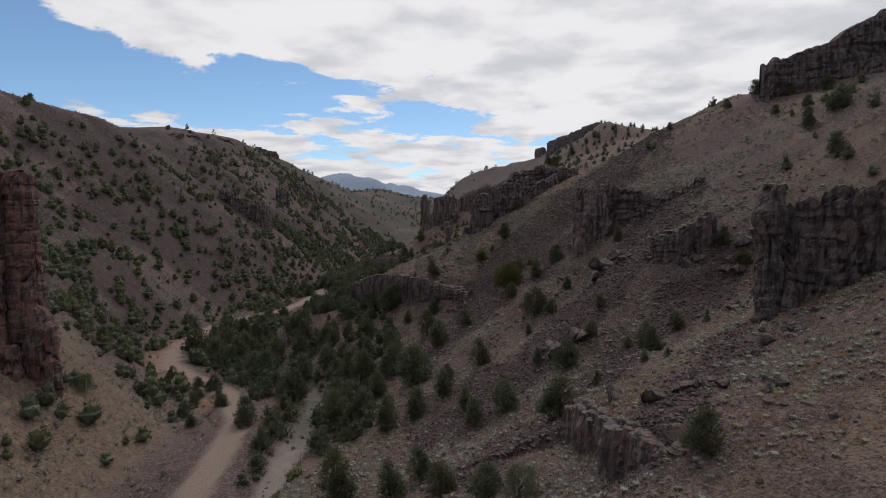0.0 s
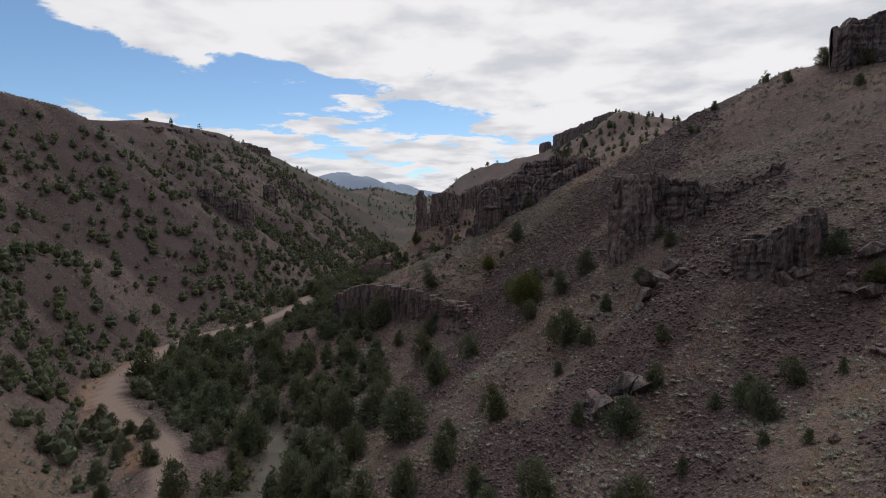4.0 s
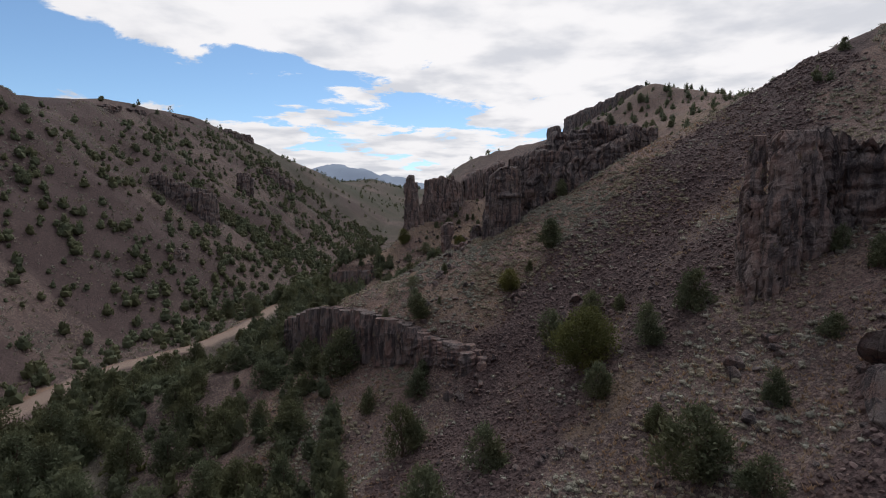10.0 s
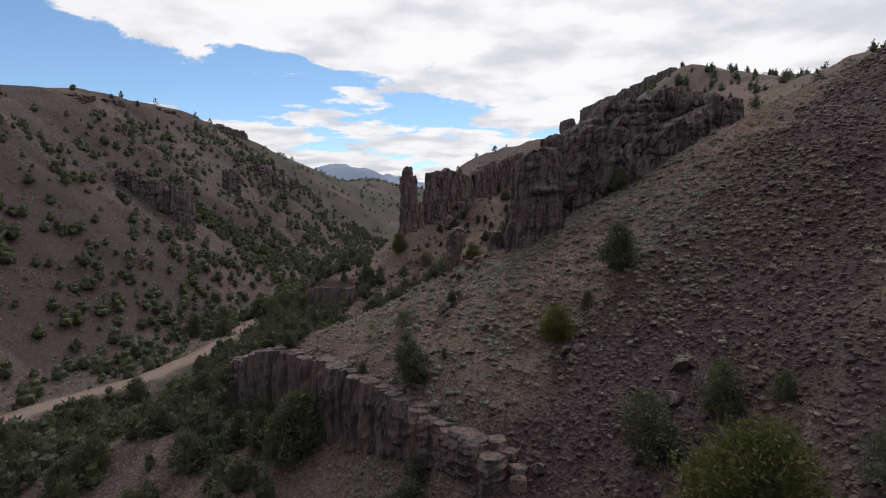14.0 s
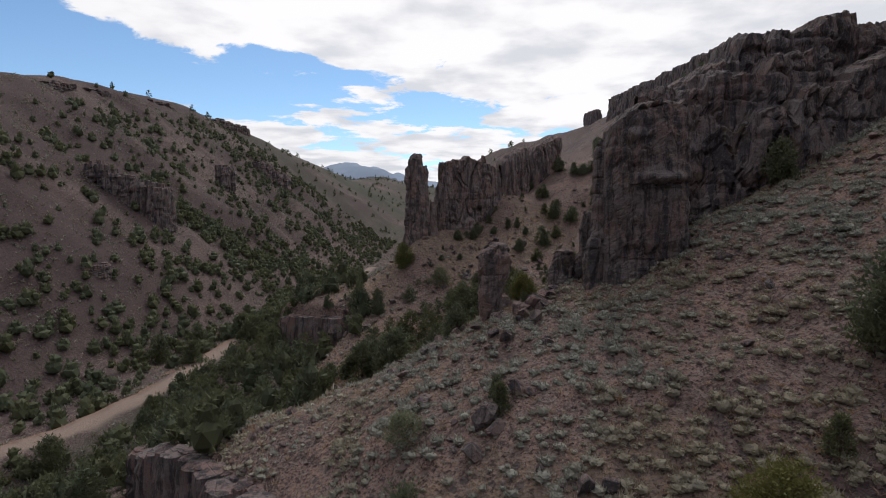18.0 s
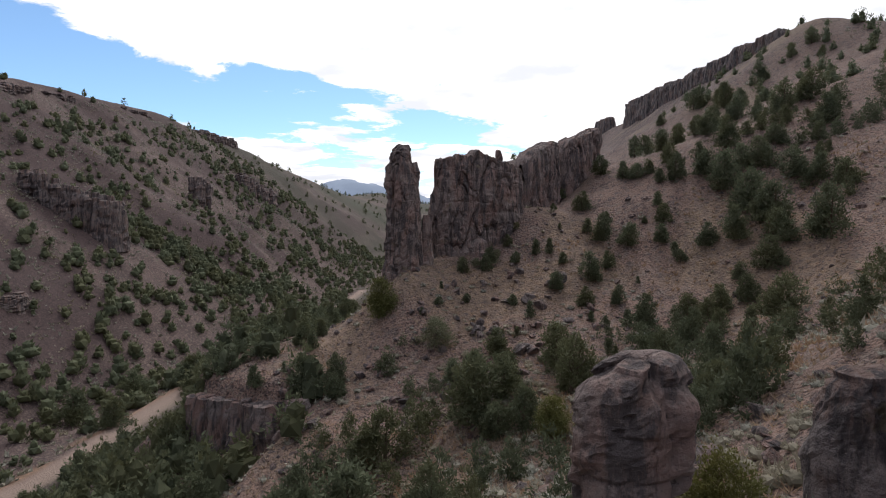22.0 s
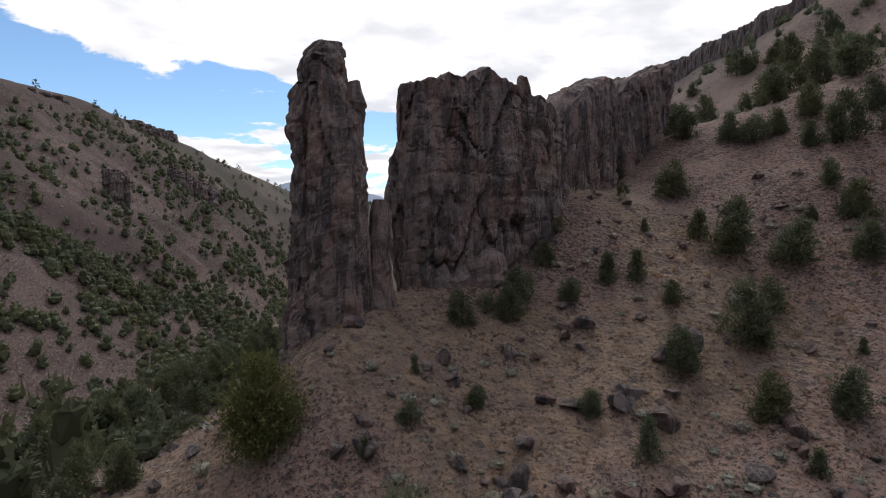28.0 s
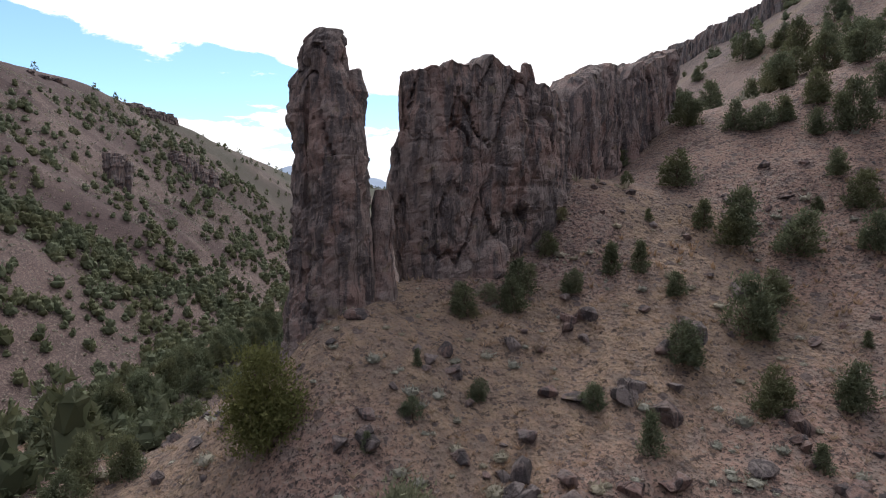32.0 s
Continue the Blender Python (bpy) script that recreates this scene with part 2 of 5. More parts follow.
def height(x, y):
    x, y = np.asarray(x, float), np.asarray(y, float)
    toe = np.interp(y, *zip(*TOE))
    crest = np.interp(y, *zip(*CREST))
    d = toe - x
    up = np.where(d < 60, 0.8 * d, 48 + (0.76 + 0.26 * smooth(330, 290, y)) * (d - 60))
    west = floor_z(y) + up + (2.2 * fbm(x / 26, y / 26, octaves=3, seed=5) + 3.0 * fbm(y / 30 - x / 150, x / 140, octaves=3, seed=6)) * smooth(4, 30, d)
    top = crest + 0.03 * np.maximum(-x - 190, 0) + 1.5 * fbm(x / 40, y / 40, seed=9)
    west = -np.log(np.exp(-np.clip(west, -50, 400) / 3.0) + np.exp(-top / 3.0)) * 3.0
    e = east(x + 60 * smooth(400, 680, y) * smooth(-40, 20, x), y) + 1.0 * fbm(x / 17, y / 17, octaves=3, seed=3) * smooth(-30, 5, x)
    e = e + 3.9 * np.exp(-((x + 6.2) / 5.0) ** 2 - ((y - 223) / 6.5) ** 2) + 1.3 * np.exp(-((x + 2.0) / 3.0) ** 2 - ((y - 229.5) / 3.0) ** 2)
    e = e + 1.9 * np.exp(-((x - 8.0) / 5.0) ** 2 - ((y - 236.0) / 5.0) ** 2)
    e = e - 1.4 * np.exp(-((x + 5.0) / 6.0) ** 2 - ((y - 154.0) / 7.0) ** 2)
    f = floor_z(y) + 0.6 * fbm(x / 15, y / 15, octaves=2, seed=7)
    # the canyon closes slowly in the distance, with hills and a mountain behind
    k = 1.4
    z = np.logaddexp(np.logaddexp(np.clip(west, -200, 900) / k, np.clip(e, -200, 900) / k), f / k) * k
    for *line, drop in BENCHES:
        dist, along = edge_distance(x, y, line)
        win = smooth(0.0, 0.04, along) * smooth(1.0, 0.8, along) * np.exp(-(dist / 9.0) ** 2)
        z = z - win * np.interp(along, np.linspace(0, 1, len(drop)), drop) * np.tanh(dist / 0.35)
    far = smooth(500, 1500, y)
    hill = 60 + 62 * np.exp(-((y - 1500) / 420) ** 2) * np.exp(-((x + 190) / 330) ** 2) * (1 + 0.25 * fbm(x / 160, y / 160, seed=21))
    z = z * (1 - far) + far * np.maximum(hill, 40 + 0.01 * y)
    z = z + 95 * np.exp(-((x + 650) / 230) ** 2 - ((y - 3700) / 500) ** 2) * smooth(1800, 3300, y) * (1 + 0.2 * fbm(x / 150, y / 150, octaves=5, seed=31))
    z = z + 175 * np.exp(-((x + 430) / 640) ** 2 - ((y - 3500) / 600) ** 2) * (1 + 0.22 * fbm(x / 220, y / 220, octaves=5, seed=33)) * smooth(1800, 3300, y)
    near = smooth(400, 200, y) * smooth(-220, -150, x)
    return z + near * (0.30 * fbm(x / 2.4, y / 2.4, octaves=3, seed=11))


# ---- materials ----


def material(name, base, rough=0.9, metallic=0.0):
    """A node material: name, then a function that fills in the base colour's socket and the bump."""
    m = bpy.data.materials.new(name)
    m.use_nodes = True
    nt = m.node_tree
    b = nt.nodes["Principled BSDF"]
    b.inputs["Roughness"].default_value, b.inputs["Metallic"].default_value = rough, metallic
    b.inputs["Specular IOR Level"].default_value = 0.25
    b.inputs["Base Color"].default_value = (*base, 1)
    return m, nt, b


def mixer(nt, fac, a, b, blend="MIX"):
    n = nt.nodes.new("ShaderNodeMix")
    n.data_type, n.blend_type = "RGBA", blend
    for key, v in ((0, fac), (6, a), (7, b)):
        if isinstance(v, tuple):
            n.inputs[key].default_value = (*v, 1) if len(v) == 3 else v
        elif isinstance(v, (int, float)):
            n.inputs[key].default_value = v
        else:
            nt.links.new(v, n.inputs[key])
    return n.outputs[2]


def noise_node(nt, scale, detail=4.0, rough=0.55, vec=None, kind="ShaderNodeTexNoise"):
    n = nt.nodes.new(kind)
    n.inputs["Scale"].default_value = scale
    if kind == "ShaderNodeTexNoise":
        n.inputs["Detail"].default_value, n.inputs["Roughness"].default_value = detail, rough
    if vec is not None:
        nt.links.new(vec, n.inputs["Vector"])
    return n


def ramp(nt, v, lo, hi, a=0.0, b=1.0):
    n = nt.nodes.new("ShaderNodeMapRange")
    n.interpolation_type = "SMOOTHSTEP"
    nt.links.new(v, n.inputs["Value"])
    for k, q in (("From Min", lo), ("From Max", hi), ("To Min", a), ("To Max", b)):
        n.inputs[k].default_value = q
    return n.outputs[0]


def place(nt, scale=(1, 1, 1), kind="Object"):
    """World-size coordinates, stretched by scale."""
    g = nt.nodes.new("ShaderNodeNewGeometry")
    m = nt.nodes.new("ShaderNodeMapping")
    m.inputs["Scale"].default_value = scale
    nt.links.new(g.outputs["Position"], m.inputs["Vector"])
    return m.outputs[0]


def bump(nt, b, v, strength, distance):
    n = nt.nodes.new("ShaderNodeBump")
    n.inputs["Strength"].default_value, n.inputs["Distance"].default_value = strength, distance
    nt.links.new(v, n.inputs["Height"])
    nt.links.new(n.outputs[0], b.inputs["Normal"])


def attribute(nt, name):
    n = nt.nodes.new("ShaderNodeAttribute")
    n.attribute_name = name
    return n.outputs["Fac"]


def ground_material():
    m, nt, b = material("dry_hillside", (0.2, 0.15, 0.1), 0.95)
    p = place(nt)
    n1, n2, n3 = noise_node(nt, 0.09, 5, 0.6, p), noise_node(nt, 1.3, 6, 0.65, p), noise_node(nt, 7.0, 4, 0.7, p)
    dirt = mixer(nt, ramp(nt, n1.outputs[0], 0.35, 0.65), (0.100, 0.070, 0.068), (0.160, 0.108, 0.102))
    dirt = mixer(nt, attribute(nt, "red"), dirt, mixer(nt, ramp(nt, n1.outputs[0], 0.35, 0.65), (0.205, 0.137, 0.118), (0.285, 0.186, 0.152)))
    dirt = mixer(nt, ramp(nt, n2.outputs[0], 0.50, 0.60), dirt, (0.215, 0.163, 0.147))
    n4, n5 = noise_node(nt, 0.55, 5, 0.7, p), noise_node(nt, 2.6, 5, 0.75, p)
    dirt = mixer(nt, ramp(nt, n4.outputs[0], 0.52, 0.62, 0.0, 0.6), dirt, (0.074, 0.056, 0.054))
    dirt = mixer(nt, ramp(nt, n5.outputs[0], 0.53, 0.58, 0.0, 0.8), dirt, (0.235, 0.180, 0.152))
    dirt = mixer(nt, ramp(nt, n5.outputs[0], 0.45, 0.40, 0.0, 0.8), dirt, (0.055, 0.043, 0.042))
    dirt = mixer(nt, ramp(nt, n3.outputs[0], 0.54, 0.60), dirt, (0.046, 0.037, 0.036))
    straw = mixer(nt, ramp(nt, n2.outputs[0], 0.42, 0.56), (0.30, 0.222, 0.150), (0.180, 0.132, 0.100))
    straw = mixer(nt, ramp(nt, n5.outputs[0], 0.46, 0.40), straw, (0.075, 0.058, 0.048))
    dirt = mixer(nt, attribute(nt, "straw"), dirt, straw)
    # small stones set in the earth: some cells of a broken pattern, dark with a lighter top
    for size, share, tone in ((4.2, 0.88, (0.085, 0.068, 0.066)), (1.7, 0.92, (0.094, 0.075, 0.073)), (8.5, 0.86, (0.20, 0.16, 0.142))):
        cell = noise_node(nt, size, vec=p, kind="ShaderNodeTexVoronoi")
        pick = nt.nodes.new("ShaderNodeSeparateColor")
        nt.links.new(cell.outputs["Color"], pick.inputs[0])
        chosen = ramp(nt, pick.outputs[0], share, share + 0.02)
        inside = ramp(nt, cell.outputs["Distance"], 0.46, 0.36, 0.0, 0.85)
        both_ = nt.nodes.new("ShaderNodeMath")
        both_.operation = "MULTIPLY"
        nt.links.new(chosen, both_.inputs[0])
        nt.links.new(inside, both_.inputs[1])
        dirt = mixer(nt, both_.outputs[0], dirt, tone)
    stones = noise_node(nt, 3.6, vec=p, kind="ShaderNodeTexVoronoi")
    scree = mixer(nt, stones.outputs["Color"], (0.034, 0.025, 0.027), (0.128, 0.088, 0.086))
    dirt = mixer(nt, attribute(nt, "scree"), dirt, scree)
    dirt = mixer(nt, attribute(nt, "cut"), dirt, mixer(nt, ramp(nt, n2.outputs[0], 0.4, 0.6), (0.31, 0.195, 0.135), (0.20, 0.130, 0.096)))
    dirt = mixer(nt, attribute(nt, "gravel"), dirt, mixer(nt, ramp(nt, n3.outputs[0], 0.35, 0.65), (0.33, 0.248, 0.208), (0.25, 0.188, 0.158)))
    dirt = mixer(nt, attribute(nt, "bed"), dirt, mixer(nt, ramp(nt, n3.outputs[0], 0.35, 0.65), (0.36, 0.31, 0.27), (0.22, 0.185, 0.16)))
    dirt = mixer(nt, attribute(nt, "woods"), dirt, (0.060, 0.062, 0.045))
    # the far mountain's air haze, put into its base colour as blue-grey
    dirt = mixer(nt, attribute(nt, "range"), dirt, (0.27, 0.33, 0.43))
    nt.links.new(dirt, b.inputs["Base Color"])
    bump(nt, b, mixer(nt, 0.5, n3.outputs[0], stones.outputs["Distance"]), 1.0, 0.30)
    return m


def rock_material(name, light, dark, red):
    m, nt, b = material(name, light, 0.92)
    p, tall = place(nt), place(nt, (1, 1, 0.14))
    beds = place(nt, (0.12, 0.12, 1.6))
    n1, n2, n3 = noise_node(nt, 0.4, 6, 0.65, p), noise_node(nt, 1.5, 7, 0.68, tall), noise_node(nt, 5.0, 6, 0.72, p)
    n4, n5 = noise_node(nt, 1.0, 4, 0.6, beds), noise_node(nt, 0.9, 3, 0.6, p)
    c = mixer(nt, ramp(nt, n1.outputs[0], 0.40, 0.60), light, red)
    c = mixer(nt, ramp(nt, n2.outputs[0], 0.45, 0.58), c, dark)
    c = mixer(nt, ramp(nt, n4.outputs[0], 0.58, 0.72, 0.0, 0.3), c, dark)
    c = mixer(nt, ramp(nt, n3.outputs[0], 0.53, 0.68, 0.0, 0.6), c, tuple(v * 1.3 for v in light))
    c = mixer(nt, ramp(nt, n3.outputs[0], 0.44, 0.34, 0.0, 0.7), c, tuple(v * 0.6 for v in dark))
    # lichen on the weather side
    c = mixer(nt, ramp(nt, n5.outputs[0], 0.62, 0.70, 0.0, 0.35), c, (0.20, 0.165, 0.085))
    # fractures: tall cells with dark joints
    warp = mixer(nt, 0.22, place(nt, (0.50, 0.50, 0.09)), n1.outputs["Color"])
    cell = nt.nodes.new("ShaderNodeTexVoronoi")
    cell.feature = "DISTANCE_TO_EDGE"
    cell.inputs["Scale"].default_value = 1.5
    nt.links.new(warp, cell.inputs["Vector"])
    crack = ramp(nt, cell.outputs["Distance"], 0.0, 0.035)
    c = mixer(nt, ramp(nt, cell.outputs["Distance"], 0.022, 0.005, 0.0, 0.25), c, tuple(v * 0.35 for v in dark))
    nt.links.new(c, b.inputs["Base Color"])
    h = mixer(nt, 0.5, n3.outputs[0], n2.outputs[0])
    bump(nt, b, mixer(nt, 0.15, h, crack), 1.0, 0.40)
    return m


def leaf_material(name, a, bcol, through_light=0.35):
    """Leaves that let some of the light through; their colour varies from leaf to leaf and from plant to plant."""
    m, nt, b = material(name, a, 0.75)
    g = nt.nodes.new("ShaderNodeNewGeometry")
    o = nt.nodes.new("ShaderNodeObjectInfo")
    c = mixer(nt, g.outputs["Random Per Island"], a, bcol)
    c = mixer(nt, ramp(nt, o.outputs["Random"], 0.0, 1.0, 0.0, 0.45), c, tuple(v * 0.7 for v in a))
    patch = noise_node(nt, 0.11, 3, 0.6, place(nt))
    c = mixer(nt, ramp(nt, patch.outputs[0], 0.42, 0.62, 0.0, 0.5), c, (a[0] * 1.5, a[1] * 1.2, a[2] * 0.9))
    nt.links.new(c, b.inputs["Base Color"])
    if through_light:
        t = nt.nodes.new("ShaderNodeBsdfTranslucent")
        nt.links.new(c, t.inputs["Color"])
        mix = nt.nodes.new("ShaderNodeMixShader")
        mix.inputs[0].default_value = through_light
        nt.links.new(b.outputs[0], mix.inputs[1])
        nt.links.new(t.outputs[0], mix.inputs[2])
        nt.links.new(mix.outputs[0], nt.nodes["Material Output"].inputs["Surface"])
    return m


GROUND = ground_material()
ROCK = rock_material("weathered_tuff", (0.262, 0.212, 0.198), (0.110, 0.093, 0.094), (0.268, 0.182, 0.160))
BASALT = rock_material("dark_basalt", (0.200, 0.168, 0.163), (0.075, 0.064, 0.067), (0.225, 0.146, 0.130))
DARKROCK = rock_material("grey_weathered_rock", (0.200, 0.170, 0.164), (0.072, 0.062, 0.065), (0.205, 0.142, 0.126))
REDROCK = rock_material("red_tuff", (0.195, 0.137, 0.122), (0.078, 0.058, 0.058), (0.215, 0.115, 0.094))
NEEDLES = leaf_material("juniper_foliage", (0.088, 0.104, 0.062), (0.190, 0.214, 0.134))
SAGE = leaf_material("sagebrush_foliage", (0.225, 0.225, 0.192), (0.50, 0.49, 0.42))
STRAW = leaf_material("dry_grass", (0.27, 0.20, 0.145), (0.52, 0.405, 0.30))
OLIVE = leaf_material("olive_foliage", (0.105, 0.115, 0.040), (0.200, 0.205, 0.080))
GREYGREEN = leaf_material("grey_green_foliage", (0.160, 0.172, 0.108), (0.290, 0.298, 0.200))
WILLOW = leaf_material("willow_foliage", (0.080, 0.090, 0.038), (0.150, 0.150, 0.072))
SCREE = leaf_material("scree_stone", (0.060, 0.043, 0.045), (0.225, 0.158, 0.150), 0.0)
BARK = material("juniper_bark", (0.10, 0.075, 0.055))[0]


def part(name, mesh, mat, parent=None, label="", at=None):
    """Links a mesh as one object, under a thing where one is given."""
    if isinstance(mesh, bmesh.types.BMesh):
        me = bpy.data.meshes.new(name)
        mesh.to_mesh(me)
        mesh.free()
        mesh = me
    if mat and not mesh.materials:
        mesh.materials.append(mat)
    ob = new(name, mesh)
    if at is not None:
        ob.matrix_basis = at
    ob.parent = parent
    if label:
        ob["label"] = label
    return ob


def array_mesh(name, verts, faces, mat=None, flat=True):
    """A mesh from arrays of corners and of triangles or quads."""
    me = bpy.data.meshes.new(name)
    verts, faces = np.asarray(verts, np.float32), np.asarray(faces, np.int32)
    k = faces.shape[1]
    me.vertices.add(len(verts))
    me.vertices.foreach_set("co", verts.ravel())
    me.loops.add(faces.size)
    me.loops.foreach_set("vertex_index", faces.ravel())
    me.polygons.add(len(faces))
    me.polygons.foreach_set("loop_start", np.arange(0, faces.size, k, dtype=np.int32))
    me.polygons.foreach_set("use_smooth", np.full(len(faces), not flat))
    me.update(calc_edges=True)
    if mat:
        me.materials.append(mat)
    return me


# ---- ground ----


def steps(*runs):
    """Grid lines: runs of (start, end, step), with steps that widen towards the far ends."""
    out = []
    for a, b, s in runs:
        out.extend(np.arange(a, b, s))
    return np.array(out)


gx = np.concatenate([-np.geomspace(3800, 228, 84), steps((-222, -60, 1.8), (-60, -30, 0.9), (-30, 46, 0.65), (46, 110, 1.4)), np.geomspace(112, 3800, 36)])
gy = np.concatenate([-np.geomspace(1500, 30, 18), steps((-26, 30, 1.6), (30, 235, 0.78), (235, 470, 2.0)), np.geomspace(473, 4600, 110)])
XX, YY = np.meshgrid(gx, gy)
ROAD = ((-31, -150), (-34, 40), (-35, 75), (-36.3, 89), (-38.7, 106), (-47, 121), (-60, 133), (-71, 145), (-77, 160), (-78, 177), (-78, 195), (-74, 207), (-64, 224), (-60, 246), (-59.5, 280), (-57.5, 320), (-49, 380), (-47, 460))
CREEK = ((-22, -150), (-27, 40), (-26, 75), (-25.7, 90), (-26, 107), (-27, 120), (-33, 133), (-46, 146), (-58, 160), (-64, 180), (-62, 200), (-55, 218), (-52, 240), (-51, 280), (-49, 320), (-41, 370), (-39, 460))


def beside(x, y, line):
    """Distance to a winding line that runs up the canyon."""
    best = np.full(np.shape(x), 1e9)
    for (ax_, ay_), (bx_, by_) in zip(line, line[1:]):
        ux, uy = bx_ - ax_, by_ - ay_
        t = np.clip(((x - ax_) * ux + (y - ay_) * uy) / (ux * ux + uy * uy), 0, 1)
        best = np.minimum(best, np.hypot(x - ax_ - t * ux, y - ay_ - t * uy))
    return best


def land(x, y):
    """The ground's height with the road cut in and the creek's bed."""
    z = height(x, y)
    r, c = beside(x, y, ROAD), beside(x, y, CREEK)
    bed = floor_z(np.asarray(y, float))
    z = z + (bed + 1.3 - z) * smooth(6.5, 2.8, r)
    return z - 1.3 * smooth(4.0, 1.2, c) * smooth(2.5, 6.0, r)


ZZ = land(XX, YY)
nx, ny = len(gx), len(gy)
idx = np.arange(nx * ny).reshape(ny, nx)
quads = np.stack([idx[:-1, :-1], idx[:-1, 1:], idx[1:, 1:], idx[1:, :-1]], -1).reshape(-1, 4)
ground_mesh = array_mesh("ground", np.stack([XX, YY, ZZ], -1).reshape(-1, 3), quads, GROUND, flat=False)


def paint(mesh, name, values):
    mesh.attributes.new(name, "FLOAT", "POINT").data.foreach_set("value", np.clip(values, 0, 1).ravel().astype(np.float32))


SCREE_RUNS = (
    (9.5, ((66, 172), (46, 157), (27, 150), (14, 140), (2, 126), (-4, 120))),
    (6.0, ((48, 120), (29, 101), (14, 92), (0, 84))),
    (3.5, ((34, 136), (19, 128), (2, 122), (-9, 119))),
    (4.5, ((44, 90), (27, 82), (12, 68), (2, 62))),
    (3.5, ((34, 66), (24, 52), (16, 42))),
)


def scree_mask(x, y):
    """Stone runs that lead down the slopes."""
    rag = 2.4 * fbm(x / 6, y / 6, octaves=3, seed=43)
    mask = 0.0
    for w, run in SCREE_RUNS:
        mask = np.maximum(mask, smooth(w + 1.5, w - 1.5, beside(x, y, run) + rag))
    far = smooth(-0.30, 0.15, fbm(y / 15 + x / 200, x / 70, octaves=3, seed=45)) * smooth(-80, -95, x)
    patchy = smooth(-0.2, 0.35, fbm(x / 22, y / 30, octaves=4, seed=46)) * smooth(-60, -75, x)
    return np.maximum(mask, np.maximum(0.9 * far, 0.85 * patchy))


def straw_mask(x, y):
    left = smooth(130, 95, y) * smooth(-45, -52, x)
    return np.maximum(left * 0.8, 0.55 * smooth(0.25, 0.7, fbm(x / 14, y / 14, octaves=3, seed=47)) * smooth(-40, -10, x))


paint(ground_mesh, "scree", scree_mask(XX, YY) * smooth(900, 700, YY))
paint(ground_mesh, "straw", straw_mask(XX, YY) * smooth(500, 420, YY))
road_x = np.interp(YY, *zip(*[(q[1], q[0]) for q in ROAD]))
paint(ground_mesh, "cut", smooth(7.5, 4.5, beside(XX, YY, ROAD)) * smooth(1.0, 3.0, road_x - XX) * smooth(-0.3, 0.3, fbm(XX / 9, YY / 9, octaves=2, seed=49) + 0.25) * smooth(95, 115, YY) * smooth(420, 380, YY))
paint(ground_mesh, "red", smooth(138, 160, YY) * smooth(-40, -24, XX) * smooth(320, 260, YY))
paint(ground_mesh, "gravel", smooth(2.9, 1.9, beside(XX, YY, ROAD)) * smooth(500, 450, YY))
paint(ground_mesh, "woods", smooth(470, 760, YY) * (0.60 + 0.45 * fbm(XX / 60, YY / 60, seed=51)) + 0.6 * smooth(9, 4, beside(XX, YY, CREEK)) * smooth(90, 110, YY))
paint(ground_mesh, "bed", smooth(3.2, 1.6, beside(XX, YY, CREEK) + 0.8 * fbm(XX / 4, YY / 4, octaves=2, seed=53)) * smooth(200, 150, YY))
# mask for the mountain's painted haze, full beyond y = 2900
paint(ground_mesh, "range", smooth(2000, 2900, YY))
tagged(new("ground", ground_mesh), "steep dry canyon slopes of brown earth, scree and pale grass", "ground", kind="structure")
# ---- things ----


# ---- rock ----


def cells(x, y, z, seed):
    """Broken cells on arrays: the gap to the next cell (0 at a joint) and a random number for each cell."""
    x, y, z = np.broadcast_arrays(np.asarray(x, float), np.asarray(y, float), np.asarray(z, float))
    ix, iy, iz = np.floor(x), np.floor(y), np.floor(z)
    f1, f2, who = np.full(x.shape, 9.0), np.full(x.shape, 9.0), np.zeros(x.shape)
    for dx in (-1, 0, 1):
        for dy in (-1, 0, 1):
            for dz in (-1, 0, 1):
                cx_, cy_, cz_ = ix + dx, iy + dy, iz + dz
                d = np.sqrt((cx_ + lattice(cx_, cy_, cz_, seed) - x) ** 2 + (cy_ + lattice(cx_, cy_, cz_, seed + 1) - y) ** 2 + (cz_ + lattice(cx_, cy_, cz_, seed + 2) - z) ** 2)
                near_, f2 = d < f1, np.minimum(f2, np.maximum(d, f1))
                who = np.where(near_, lattice(cx_, cy_, cz_, seed + 3), who)
                f1 = np.minimum(f1, d)
    return f2 - f1, who


def rock_face(x, y, z, seed, size=1.0, beds=0.4, wear=1.0):
    """How far a rock's skin stands out, in metres: tall blocks with open joints, small blocks, beds and pitting."""
    x, y, z = x / size, y / size, z / size
    warp = 0.28 * fbm(x / 1.7 + seed, y / 1.7, z / 3.5, octaves=3, seed=seed + 2)
    gap, who = cells(x / 2.1 + warp, y / 2.1 + warp, z / 7.0 + 0.5 * warp, seed + 20)
    tall = 0.42 * (who - 0.5) - 0.50 * (1 - smooth(0.0, 0.09, gap)) * smooth(-0.5, 0.3, vnoise(x / 3, y / 3, z / 2.2, seed + 5))
    gap, who = cells(x / 0.9 + warp, y / 0.9 - warp, z / 1.25 + warp, seed + 30)
    small = 0.11 * (who - 0.5) - 0.05 * (1 - smooth(0.0, 0.10, gap))
    lobe = 0.34 * vnoise(x / 3.1 + 7, y / 3.1, z / 3.6, seed)
    bed = 0.15 * vnoise(x * 0.25, y * 0.25, z * 1.7 + warp, seed + 8) - 0.24 * (1 - smooth(0, 0.13, np.abs(vnoise(x * 0.13, y * 0.13, z * 0.8 + 0.6 * warp, seed + 9))))
    fine = 0.13 * fbm(x * 1.6, y * 1.6, z * 1.3, octaves=4, seed=seed + 6)
    return size * (wear * (tall + lobe) + small + beds * bed + fine)


